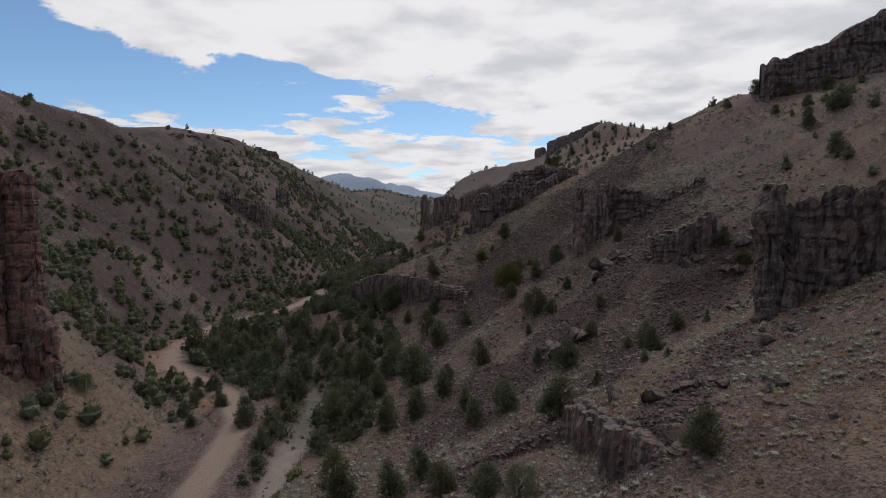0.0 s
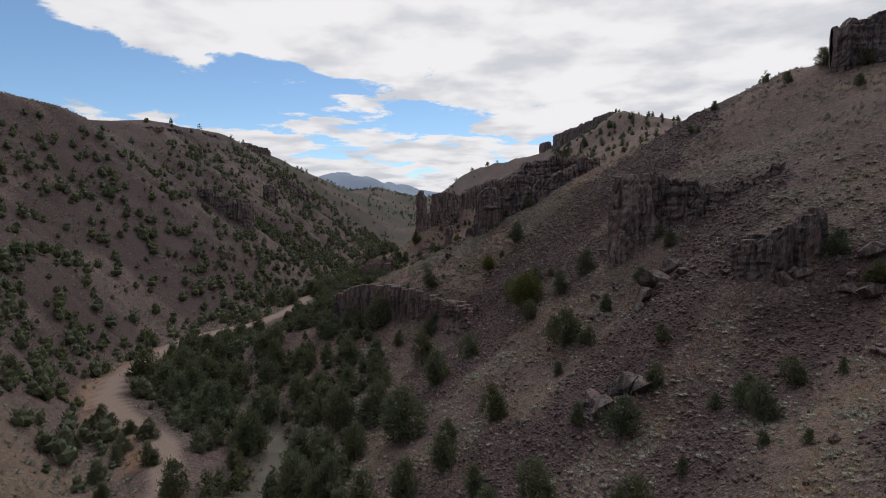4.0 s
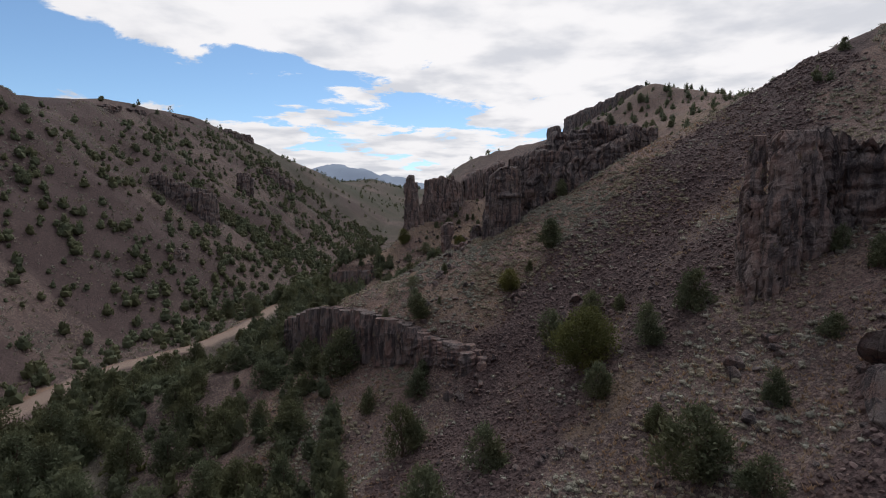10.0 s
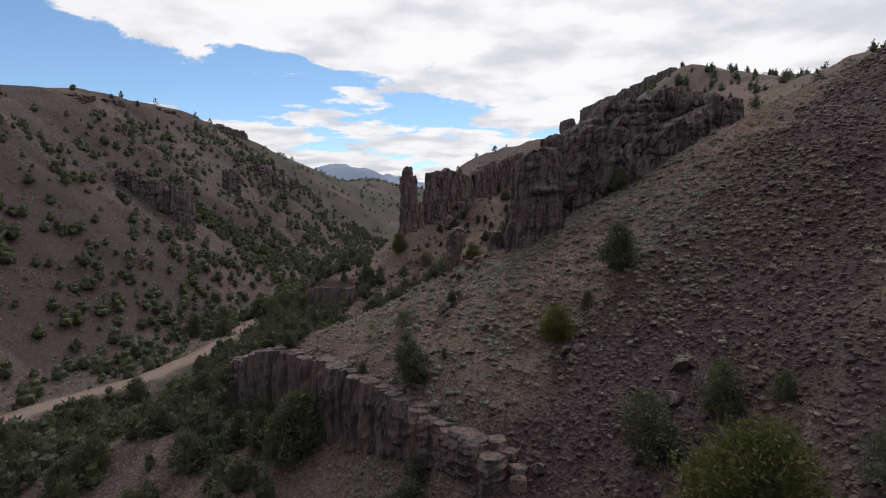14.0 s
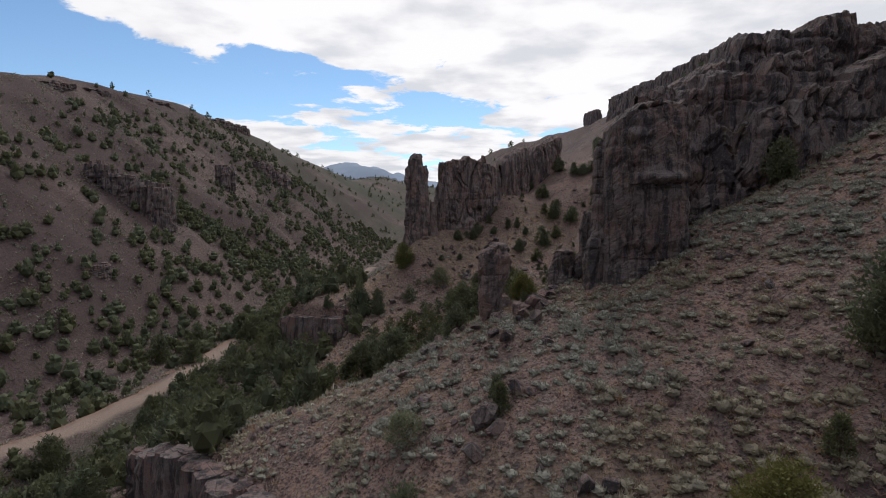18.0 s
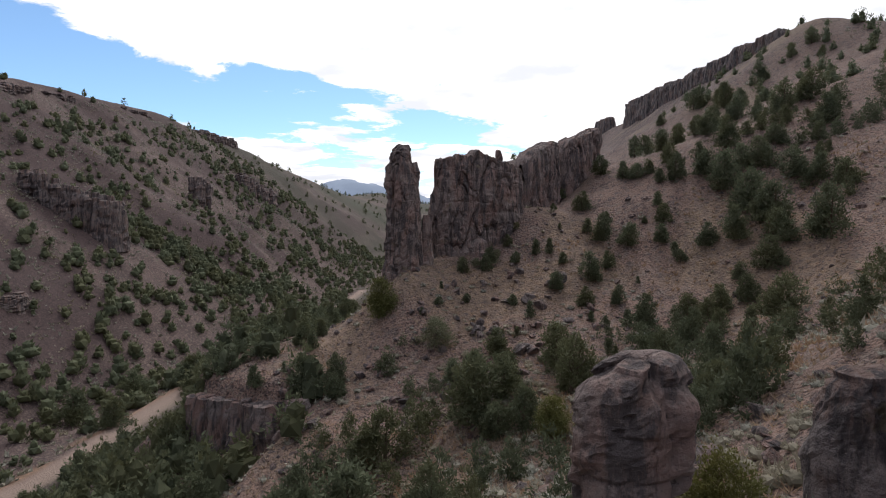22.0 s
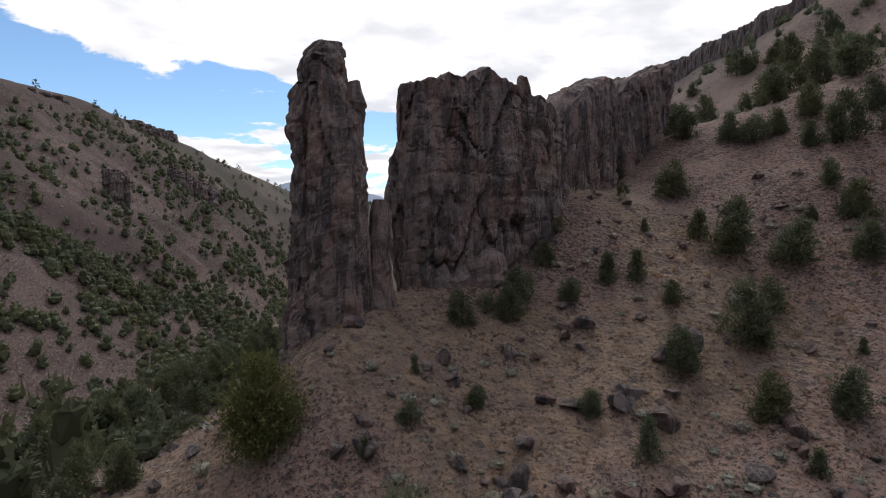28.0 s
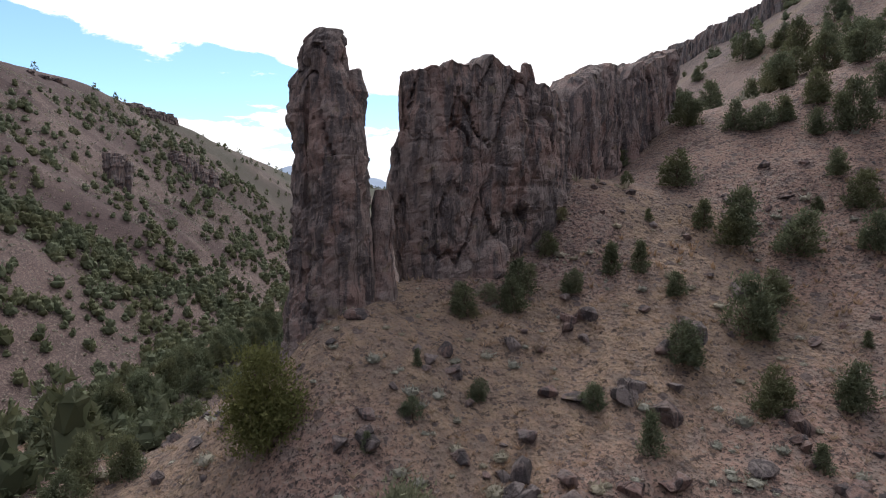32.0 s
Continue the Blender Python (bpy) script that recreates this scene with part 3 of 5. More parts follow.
def weathered(A, Z, R, seed, size=1.0, beds=0.0, wear=1.0):
    """Radii of a rock shaft. A: angle, Z: metres up, R: radius."""
    deep = np.minimum(1.0, R / (1.1 * size))
    return np.maximum(0.25 * R, R + deep * rock_face(np.cos(A) * R, np.sin(A) * R, Z, seed, size, beds, wear))


def massif(name, line, tops, foots, half, seed, step=0.16, size=1.0, beds=0.4, wear=1.0, rugged=0.7, batter=0.10):
    """A standing wall of rock along a line, one mesh. tops, foots, half: heights and half the thickness at even steps of the line."""
    P = np.array(line, float)
    run = np.concatenate([[0], np.cumsum(np.hypot(*np.diff(P, axis=0).T))])
    n = int(run[-1] / step)
    t = np.linspace(0, run[-1], n)
    cx, cy = np.interp(t, run, P[:, 0]), np.interp(t, run, P[:, 1])
    ker = np.exp(-0.5 * (np.arange(-9, 10) / 5.0) ** 2)
    ker /= ker.sum()
    cx, cy = (np.convolve(np.pad(c, 9, mode="reflect", reflect_type="odd"), ker, "valid") for c in (cx, cy))
    tx, ty = np.gradient(cx), np.gradient(cy)
    L = np.hypot(tx, ty)
    nx_, ny_ = -ty / L, tx / L

    def along(v):
        v = np.atleast_1d(np.asarray(v, float))
        return np.interp(t / run[-1], np.linspace(0, 1, len(v)), v) if len(v) > 1 else np.full(n, v[0])

    h, top, foot = along(half), along(tops), along(foots)
    gap, who = cells(t / (1.7 * size), 0 * t + seed, 0 * t, seed + 40)
    top = top + rugged * size * ((who - 0.5) - 0.5 * (1 - smooth(0, 0.15, gap))) + 0.25 * rugged * fbm(t / 0.7, t * 0, octaves=3, seed=seed + 41)
    e = np.clip(np.minimum(t, run[-1] - t) / h, 0, 1)
    h = h * np.maximum(0.06, np.sqrt(1 - (1 - e) ** 2))
    mf = int((top - foot).max() / step)
    mt, mb = int(2 * h.max() / step) + 3, mf // 3
    q = np.concatenate([np.linspace(0, 1, mf), np.ones(mt), np.linspace(1, 0, mb)])
    o = np.concatenate([np.full(mf, -1.0), np.linspace(-1, 1, mt), np.full(mb, 1.0)])
    up = np.concatenate([smooth(0.93, 1.0, np.linspace(0, 1, mf)) * 0.6, 1 - 0.6 * np.abs(np.linspace(-1, 1, mt)) ** 4, smooth(0.9, 1.0, np.linspace(1, 0, mb)) * 0.6])
    H = (top - foot)[None]
    off = o[:, None] * h[None] * (1 + batter * (1 - q[:, None]) - 0.10 * smooth(0.86, 1.0, q)[:, None])
    X, Y, Z = cx[None] + nx_[None] * off, cy[None] + ny_[None] * off, foot[None] + q[:, None] * H + 0.10 * h[None] * (1 - o[:, None] ** 2)
    d = rock_face(X, Y, Z, seed, size, beds, wear)
    side_ = np.where(np.abs(o) < 1, o, np.sign(o))[:, None] * (1 - up)[:, None]
    X, Y, Z = X + nx_[None] * d * side_, Y + ny_[None] * d * side_, Z + 0.7 * d * up[:, None]
    idx = np.arange(X.size).reshape(X.shape)
    quads_ = np.stack([idx[:-1, :-1], idx[:-1, 1:], idx[1:, 1:], idx[1:, :-1]], -1).reshape(-1, 4)
    return array_mesh(name, np.stack([X, Y, Z], -1).reshape(-1, 3), quads_, None)


def shaft(name, sections, seed, sides=40, dz=0.25, size=1.0, beds=0.4, corners=0, wear=1.0):
    """A standing rock: sections of (z, centre x, centre y, radius x, radius y), from its foot to its top."""
    S = np.array(sections, float)
    z = np.arange(S[0, 0], S[-1, 0] + dz * 0.5, dz)
    cols = [np.interp(z, S[:, 0], S[:, k]) for k in (1, 2, 3, 4)]
    ker = np.array([1, 2, 3, 2, 1]) / 9.0
    cols = [np.convolve(np.pad(c, 2, mode="edge"), ker, "valid") for c in cols]
    a = np.linspace(0, 2 * math.pi, sides, endpoint=False)
    A, Z = np.meshgrid(a, z)
    cx, cy, rx, ry = (c[:, None] for c in cols)
    R = np.sqrt(rx * ry) * np.ones_like(A)
    W = weathered(A, Z + 31.7 * seed, R, seed, size, beds, wear) / np.maximum(R, 1e-3)
    if corners:
        turn_ = np.mod(A + 0.7 * seed + 0.06 * np.floor(Z / 2.3), 2 * math.pi / corners) - math.pi / corners
        W = W * (math.cos(math.pi / corners) / np.cos(turn_)) * 1.12
    x, y = cx + rx * np.cos(A) * W, cy + ry * np.sin(A) * W
    zj = Z + 0.10 * size * vnoise(x * 1.2, y * 1.2, Z, seed + 11)
    V = np.stack([x, y, zj], -1).reshape(-1, 3)
    n, idx = len(z), np.arange(len(z) * sides).reshape(len(z), sides)
    nxt = np.roll(idx, -1, 1)
    tri = [np.stack([idx[:-1], nxt[:-1], nxt[1:]], -1).reshape(-1, 3), np.stack([idx[:-1], nxt[1:], idx[1:]], -1).reshape(-1, 3)]
    ring, last = idx[-1], V[idx[-1]]
    mid = last.mean(0)
    for f, rise_ in ((0.62, 0.35), (0.25, 0.48)):
        more = mid + (last - mid) * f
        more[:, 2] = last[:, 2] * f + mid[2] * (1 - f) + rise_ * float(cols[2][-1]) * 0.22 + 0.12 * size * vnoise(more[:, 0] * 2, more[:, 1] * 2, 0, seed + 12)
        new_ring = np.arange(sides) + len(V)
        V = np.vstack([V, more])
        nr, nn = np.roll(ring, -1), np.roll(new_ring, -1)
        tri += [np.stack([ring, nr, nn], -1), np.stack([ring, nn, new_ring], -1)]
        ring = new_ring
    V = np.vstack([V, [V[ring].mean(0) + (0, 0, 0.04 * size)]])
    tri.append(np.stack([ring, np.roll(ring, -1), np.full(sides, len(V) - 1)], -1))
    return array_mesh(name, V, np.vstack(tri), None)


def ground_at(x, y):
    return float(land(np.array([x]), np.array([y]))[0])


def rock_thing(name, at, label, shafts, mat=None, category="rock formation", walls=(), **more):
    """A formation from shafts with plain part names: (part name, sections in metres from at, seed)."""
    base = new(name)
    base.location = at
    tagged(base, label, category)
    for pname, sections, seed in shafts:
        part(pname, shaft(pname, sections, seed, **more), mat or ROCK, base)
    for pname, line, tops, foots, half, seed, extra in walls:
        shifted = [(x - at[0], y - at[1]) for x, y in line]
        part(pname, massif(pname, shifted, np.array(tops) - at[2], np.array(foots) - at[2], half, seed, **extra), mat or ROCK, base)
    return base


COLUMN_KINDS = {}


def column_kinds(style):
    """Six ready columns, 10 m tall and 1 m in radius, of one style."""
    if style not in COLUMN_KINDS:
        made = []
        for i in range(6):
            rng = random.Random(i * 7 + len(style))
            w = [rng.uniform(0.85, 1.15) for _ in range(5)]
            if style == "prism":
                sec = [(0, 0, 0, 1.08, 1.0), (5, 0.03, 0, w[0], w[1]), (9.3, 0, 0, w[0] * 0.95, w[1] * 0.95), (9.8, 0, 0, 0.8, 0.75), (10, 0, 0, 0.55, 0.5)]
                made.append(shaft("column", sec, 60 + i, sides=14, dz=0.9, size=0.9, beds=0.05, corners=5 + i % 3, wear=0.35))
            else:
                sec = [(0, 0, 0, 1.15, 1.1), (3, 0.05, 0, w[0], w[1]), (6, -0.05, 0.05, w[1], w[2]), (8.4, 0, 0, w[3] * 1.02, w[2]), (9.5, 0, 0, w[3] * 0.95, w[4] * 0.9), (10, 0, 0, 0.7, 0.68)]
                made.append(shaft("column", sec, 120 + i, sides=14, dz=0.72, size=0.6, beds=0.8, corners=4 + i % 2, wear=1.2))
        COLUMN_KINDS[style] = made
    return COLUMN_KINDS[style]


def cliff(name, line, tops, r, label, mat, seed, rows=2, gap=1.25, style="blocky", category="cliff", depth=0.9, flush=False, sink=1.2, feet=(), proud=0.0):
    """Joined rock columns along a line. tops: their heights at points of the line; flush: level with the ground behind."""
    rng = random.Random(seed)
    pts = [Vector(p) for p in line]
    lens = [(b - a).length for a, b in zip(pts, pts[1:])]
    total = sum(lens)
    kinds = column_kinds(style)
    base = new(name)
    base.location = (*pts[0], ground_at(*pts[0]))
    tagged(base, label, category)
    n = max(2, int(total / (r * gap)))
    for row in range(rows):
        for i in range(n):
            s = max(0.0, min(total * 0.999, total * (i + 0.5 * (row % 2) + rng.uniform(-0.25, 0.25) + 0.5) / n))
            acc = 0
            for (a, b), L in zip(zip(pts, pts[1:]), lens):
                if s <= acc + L:
                    p, d = a.lerp(b, (s - acc) / L), (b - a).normalized()
                    break
                acc += L
            normal = Vector((-d.y, d.x))
            q = p + normal * (row * r * depth + rng.uniform(-0.3, 0.3) * r)
            rr = r * rng.uniform(0.7, 1.35)
            low = ground_at(q.x, q.y)
            if flush:
                back = q + normal * (0.8 - row * 0.2)
                top = ground_at(back.x, back.y) + rng.uniform(-0.7, -0.25)
                front = q - normal * 1.2
                low = min(low, ground_at(front.x, front.y))
            else:
                top = float(np.interp(s / total, np.linspace(0, 1, len(tops)), tops)) + rng.uniform(-1.0, 0.5) * r * 0.6 + row * r * 0.35
            if feet:
                low = min(low, float(np.interp(s / total, np.linspace(0, 1, len(feet)), feet)))
                top = float(np.interp(s / total, np.linspace(0, 1, len(tops)), tops)) + rng.uniform(-0.55, -0.10)
                behind = q + normal * (1.9 - row * 0.6)
                top = min(top, ground_at(behind.x, behind.y) + proud + rng.uniform(-0.15, 0.15))
            if top - low < 0.4:
                continue
            m = Matrix.LocRotScale(Vector((q.x, q.y, low - sink)) - base.location, Euler((rng.uniform(-.05, .05), rng.uniform(-.05, .05), rng.uniform(0, 6.28))), (rr, rr, (top - low + sink) / 10))
            part("column", rng.choice(kinds), mat, base, at=m)
    return base


for style, mat in (("blocky", DARKROCK), ("prism", BASALT)):
    for k in column_kinds(style):
        k.materials.append(mat)

# the spire, its foot and its small companions
rock_thing("rock_spire", (-7.0, 226.6, 51.0), "tall slender reddish-brown rock spire split by a deep upright crack", (
    ("rear_column", [(-2.5, -1.3, 0.6, 1.75, 1.5), (4, -1.35, 0.6, 1.45, 1.2), (8, -1.15, 0.5, 1.05, 1.0), (12, -0.95, 0.4, 1.0, 0.95), (14, -1.05, 0.4, 1.25, 1.1), (15.6, -0.95, 0.4, 1.15, 1.0), (16.5, -0.6, 0.35, 0.75, 0.7)], 1),
    ("front_column", [(-2.5, 0.35, -0.3, 1.9, 1.5), (3, 0.45, -0.3, 1.6, 1.3), (7, 0.5, -0.2, 1.42, 1.2), (11.8, 0.5, -0.2, 1.38, 1.2)], 2),
    ("upper_column", [(10.6, 0.45, -0.15, 1.2, 1.05), (11.9, 0.45, -0.15, 1.3, 1.15), (14, 0.4, -0.15, 1.12, 1.05), (15.0, 0.2, -0.2, 1.15, 1.1), (16.6, -0.05, -0.2, 1.0, 0.95), (17.2, -0.2, -0.1, 0.8, 0.8)], 3),
    ("cap_rock", [(16.0, -0.3, 0.1, 1.1, 1.0), (16.9, -0.3, 0.1, 1.2, 1.05), (17.6, -0.15, 0.1, 1.0, 0.9), (18.1, 0.0, 0.1, 0.6, 0.55)], 4),
    ("side_knob", [(13.4, 1.25, 0.1, 0.5, 0.55), (15.0, 1.3, 0.1, 0.62, 0.6), (16.2, 1.15, 0.1, 0.4, 0.4)], 5),
    ("buttress", [(-2, 2.6, 0.3, 1.0, 0.9), (4, 2.55, 0.3, 0.8, 0.75), (7.5, 2.55, 0.35, 0.62, 0.65), (9.6, 2.6, 0.4, 0.6, 0.6), (10.2, 2.6, 0.4, 0.4, 0.4)], 6),
    ("buttress", [(-2, 1.9, -0.5, 0.9, 0.8), (4.5, 1.85, -0.45, 0.62, 0.6), (8.2, 1.8, -0.35, 0.45, 0.5), (8.9, 1.8, -0.3, 0.25, 0.3)], 7),
    ("base_rock", [(-3, 0.9, -1.0, 2.3, 1.6), (0.5, 0.9, -1.0, 2.1, 1.5), (2.6, 0.8, -0.9, 1.6, 1.2), (3.6, 0.7, -0.8, 0.9, 0.7)], 8),
    ("base_rock", [(-3, -1.2, -0.6, 1.3, 1.2), (2.5, -1.2, -0.5, 1.2, 1.1), (5, -1.3, -0.2, 0.9, 0.8), (5.6, -1.3, 0, 0.5, 0.5)], 9),
), dz=0.16, sides=56)
rock_thing("balanced_rock", (-4.1, 224.6, 52.8), "rounded grey boulder balanced on a short stone foot", (
    ("foot", [(-0.8, 0, 0, 0.45, 0.4), (1.0, 0, 0, 0.32, 0.3)], 14), ("head", [(0.7, 0, 0, 0.35, 0.3), (1.2, 0, 0, 0.62, 0.5), (1.7, 0, 0, 0.55, 0.45), (2.0, 0, 0, 0.3, 0.25)], 15)), dz=0.1, size=0.7, category="rock")

# the broad wall beside the spire, with a window at its near end
rock_thing("rock_wall", (0.0, 231.0, 56.0), "broad weathered rock wall with upright cracks and a rugged crest", (
    ("end_shoulder", [(-4, -3.1, -1.1, 1.1, 1.0), (0.0, -3.0, -1.1, 0.75, 0.9), (2.4, -3.3, -1.1, 0.85, 1.0), (5.0, -3.45, -1.1, 0.85, 1.0), (7.8, -3.4, -1.0, 0.75, 0.9), (8.6, -3.3, -1.0, 0.5, 0.6)], 21),
    ("pinnacle", [(10.0, 4.2, 2.6, 0.75, 0.7), (12.2, 4.3, 2.6, 0.6, 0.6), (13.4, 4.2, 2.6, 0.5, 0.5)], 27),
    ("footing", [(-3, 1.0, -1.2, 2.0, 0.9), (1.6, 1.0, -0.9, 1.5, 0.7), (2.6, 1.0, -0.7, 0.8, 0.4)], 30),
), dz=0.16, sides=52, walls=(
    ("wall", ((-3.6, 229.6), (-0.8, 230.5), (1.6, 231.4), (3.8, 232.7), (5.6, 234.3), (7.2, 236.0)), (67.5, 68.1, 68.0, 68.8, 68.5, 67.9, 67.3, 67.1, 66.9), (53, 54, 55, 56, 57, 58), (1.25, 1.5, 1.6, 1.5, 1.4, 1.2), 22, dict(step=0.13, beds=0.35, wear=1.0, rugged=0.5)),
))
rock_thing("rock_wall", (13.0, 243.5, 65.0), "rounded rock wall with deep recesses on the ridge", (
    ("column", [(-9, 6.3, 5.3, 1.5, 1.4), (4, 6.2, 5.3, 1.35, 1.3), (8.4, 6.3, 5.3, 1.2, 1.1), (9.3, 6.4, 5.3, 0.8, 0.8)], 35),
), dz=0.2, sides=44, walls=(
    ("wall", ((7.6, 238.6), (9.4, 240.6), (11.2, 242.2), (13.2, 243.9)), (68.2, 69.6, 70.8, 71.4, 71.4, 70.6), (58, 60, 62), (1.3, 1.7, 1.8, 1.5), 32, dict(step=0.15, beds=0.2, size=1.4, rugged=0.4)),
    ("wall", ((13.4, 244.6), (15.6, 246.2), (17.6, 247.5), (20.6, 249.3)), (70.8, 72.4, 73.0, 73.6, 74.4, 74.2), (61, 63, 65), (1.4, 1.7, 1.6, 1.3), 33, dict(step=0.15, beds=0.2, size=1.4, rugged=0.4)),
))

# the knob and the block on the spur
rock_thing("standing_stone", (1.8, 173.9, 51.4), "rounded brown rock knob standing alone on the spur", (
    ("shaft", [(-1.2, -0.35, 0, 0.80, 0.72), (0.8, -0.35, 0, 0.70, 0.66), (2.0, -0.28, 0, 0.84, 0.78), (3.6, 0.02, 0, 1.04, 0.92), (4.8, 0.18, 0, 1.12, 0.98), (5.6, 0.24, 0, 1.02, 0.9), (6.05, 0.24, 0, 0.68, 0.6)], 41),
    ("footing", [(-1.2, 0.9, 0.2, 0.8, 0.8), (1.2, 0.85, 0.2, 0.6, 0.6), (2.2, 0.8, 0.2, 0.35, 0.35)], 42)), dz=0.1, size=0.8, sides=48)
rock_thing("rock_block", (12.2, 172.4, 55.0), "massive dark rock block with layered upper beds", (
    ("corner_column", [(-2.5, -2.9, -0.5, 0.9, 0.9), (2.5, -2.8, -0.5, 0.8, 0.8), (4.6, -2.8, -0.5, 0.65, 0.65), (5.4, -2.9, -0.5, 0.6, 0.6), (9.0, -2.9, -0.5, 0.55, 0.6), (9.8, -2.7, -0.4, 0.4, 0.45)], 51),
    ("corner_column", [(-2.5, -3.6, -1.0, 0.75, 0.75), (1.6, -3.5, -0.9, 0.65, 0.65), (2.6, -3.4, -0.9, 0.7, 0.7), (4.4, -3.3, -0.8, 0.5, 0.5), (5.0, -3.2, -0.8, 0.3, 0.3)], 52),
    ("foot_column", [(-2, -3.7, 1.8, 1.1, 1.0), (1.2, -3.6, 1.8, 0.9, 0.85), (2.2, -3.5, 1.8, 0.62, 0.6), (4.0, -3.4, 1.8, 0.55, 0.5), (4.9, -3.4, 1.8, 0.35, 0.35)], 55),
    ("foot_column", [(-2, -5.0, 2.4, 1.2, 0.9), (0.8, -5.0, 2.4, 1.0, 0.8), (1.9, -4.9, 2.4, 0.55, 0.5)], 56),
), dz=0.13, sides=48, size=0.9, beds=0.8, mat=DARKROCK, walls=(
    ("block", ((9.1, 171.7), (11.0, 171.3), (13.0, 171.2), (14.6, 171.9)), (65.4, 66.4, 66.9, 67.0, 66.4), (52.5, 53), (1.9, 2.1, 2.1, 1.7), 54, dict(step=0.13, beds=0.4, wear=0.4, rugged=0.5)),
    ("upper_bed", ((9.4, 171.7), (11.2, 171.4), (13.2, 171.4), (14.6, 172.0)), (65.6, 66.8, 67.2, 67.2, 66.4), (61.4, 61.6), (2.15, 2.3, 2.3, 1.8), 57, dict(step=0.13, beds=2.2, wear=0.5, rugged=0.6)),
))
rock_thing("rock_block", (20.0, 175.0, 60.0), "dark layered rock face stepping up the slope", (), mat=DARKROCK, walls=(
    ("lower_face", ((17.4, 177.6), (19, 176.8), (22, 176.2), (25, 176.4), (30, 177.8), (36, 179.8)), (65.2, 67.0, 68.0, 69.3, 70.8, 72.6, 73.4), (55, 57, 60, 63, 66), (1.6, 1.9, 1.9, 1.7), 58, dict(step=0.2, beds=1.1, rugged=1.0)),
    ("middle_face", ((14.6, 178.2), (18, 178.4), (23, 178.2), (29, 180.0)), (68.4, 70.2, 72.0, 73.0), (56, 60, 66), (1.6, 2.0, 1.8), 59, dict(step=0.22, beds=1.3, rugged=1.0)),
    ("upper_face", ((13.6, 179.0), (17, 180.2), (20.5, 181.2), (24.5, 182.0), (29.5, 183.0), (35, 184.2), (44, 187)), (68.6, 70.6, 73.0, 74.6, 75.6, 76.2, 76.4, 76.0, 75.4), (55, 60, 66, 68), (1.9, 2.4, 2.4, 1.8), 60, dict(step=0.22, beds=1.5, rugged=1.1)),
))

# benches, buttresses and rims
cliff("rock_bench", ((-28.4, 179.6), *BENCHES[0][1:6]), (41.4, 41.9, 42.7, 43.5, 43.8, 43.8, 43.9, 43.5, 42.6, 42.4), 1.05, "dark columnar rock ledge below the grassy bench", BASALT, 3, rows=2, gap=1.12, style="prism", depth=0.75, feet=(34, 34.6, 35.6, 36.2, 36.6, 37, 38, 39.5, 40.2, 40.6))
cliff("rock_bench", ((-26.0, 216.8), *BENCHES[1][1:5]), (44.2, 44.6, 44.9, 45.2, 45.4), 0.95, "dark columnar rock ledge with junipers above", BASALT, 4, rows=2, gap=1.12, style="prism", depth=0.75, feet=(37.4, 38.0, 38.4, 39.0, 40.2), proud=2.0)
rock_thing("rock_buttress", (32.0, 124.6, 52.5), "tall smooth rock buttress with a dark cleft", (
    ("front_column", [(-2.5, -0.4, -0.8, 2.0, 1.7), (3, -0.3, -0.7, 1.8, 1.6), (8, -0.1, -0.6, 1.7, 1.5), (11.5, 0, -0.5, 1.6, 1.4), (13.8, 0.3, -0.3, 1.3, 1.2), (14.5, 0.4, -0.2, 0.9, 0.8)], 61),
    ("side_column", [(-1.5, -2.0, 1.2, 1.2, 1.2), (5, -1.9, 1.2, 1.1, 1.1), (11, -1.7, 1.2, 1.0, 1.0), (14.2, -1.6, 1.2, 0.8, 0.8)], 62),
    ("rear_column", [(-1, 3.2, 0.6, 1.9, 1.8), (6, 3.2, 0.7, 1.7, 1.6), (11, 3.0, 0.8, 1.5, 1.4), (14.6, 3.0, 1.0, 0.9, 0.9)], 63),
    ("footing", [(-2, -2.4, -0.6, 1.0, 0.9), (2.0, -2.3, -0.5, 0.8, 0.8), (3.4, -2.2, -0.4, 0.4, 0.4)], 64)), dz=0.22, sides=44)
rock_thing("rock_buttress", (40.0, 125.0, 58.0), "broken layered rock face running up the slope", (), mat=DARKROCK, walls=(
    ("face", ((35.0, 127.6), (39, 126.2), (44, 123.4), (48, 120.4), (54, 117)), (67.2, 66.5, 65.2, 64.6, 66, 68), (50, 56, 60), (1.5, 1.9, 1.6), 65, dict(step=0.22, beds=1.4, rugged=1.5)),
    ("lower_face", ((40.5, 122.6), (44, 119.8), (48, 116.2)), (60.8, 61.4, 62.6), (52, 56), (1.2, 1.5), 66, dict(step=0.22, beds=1.4, rugged=1.2))))
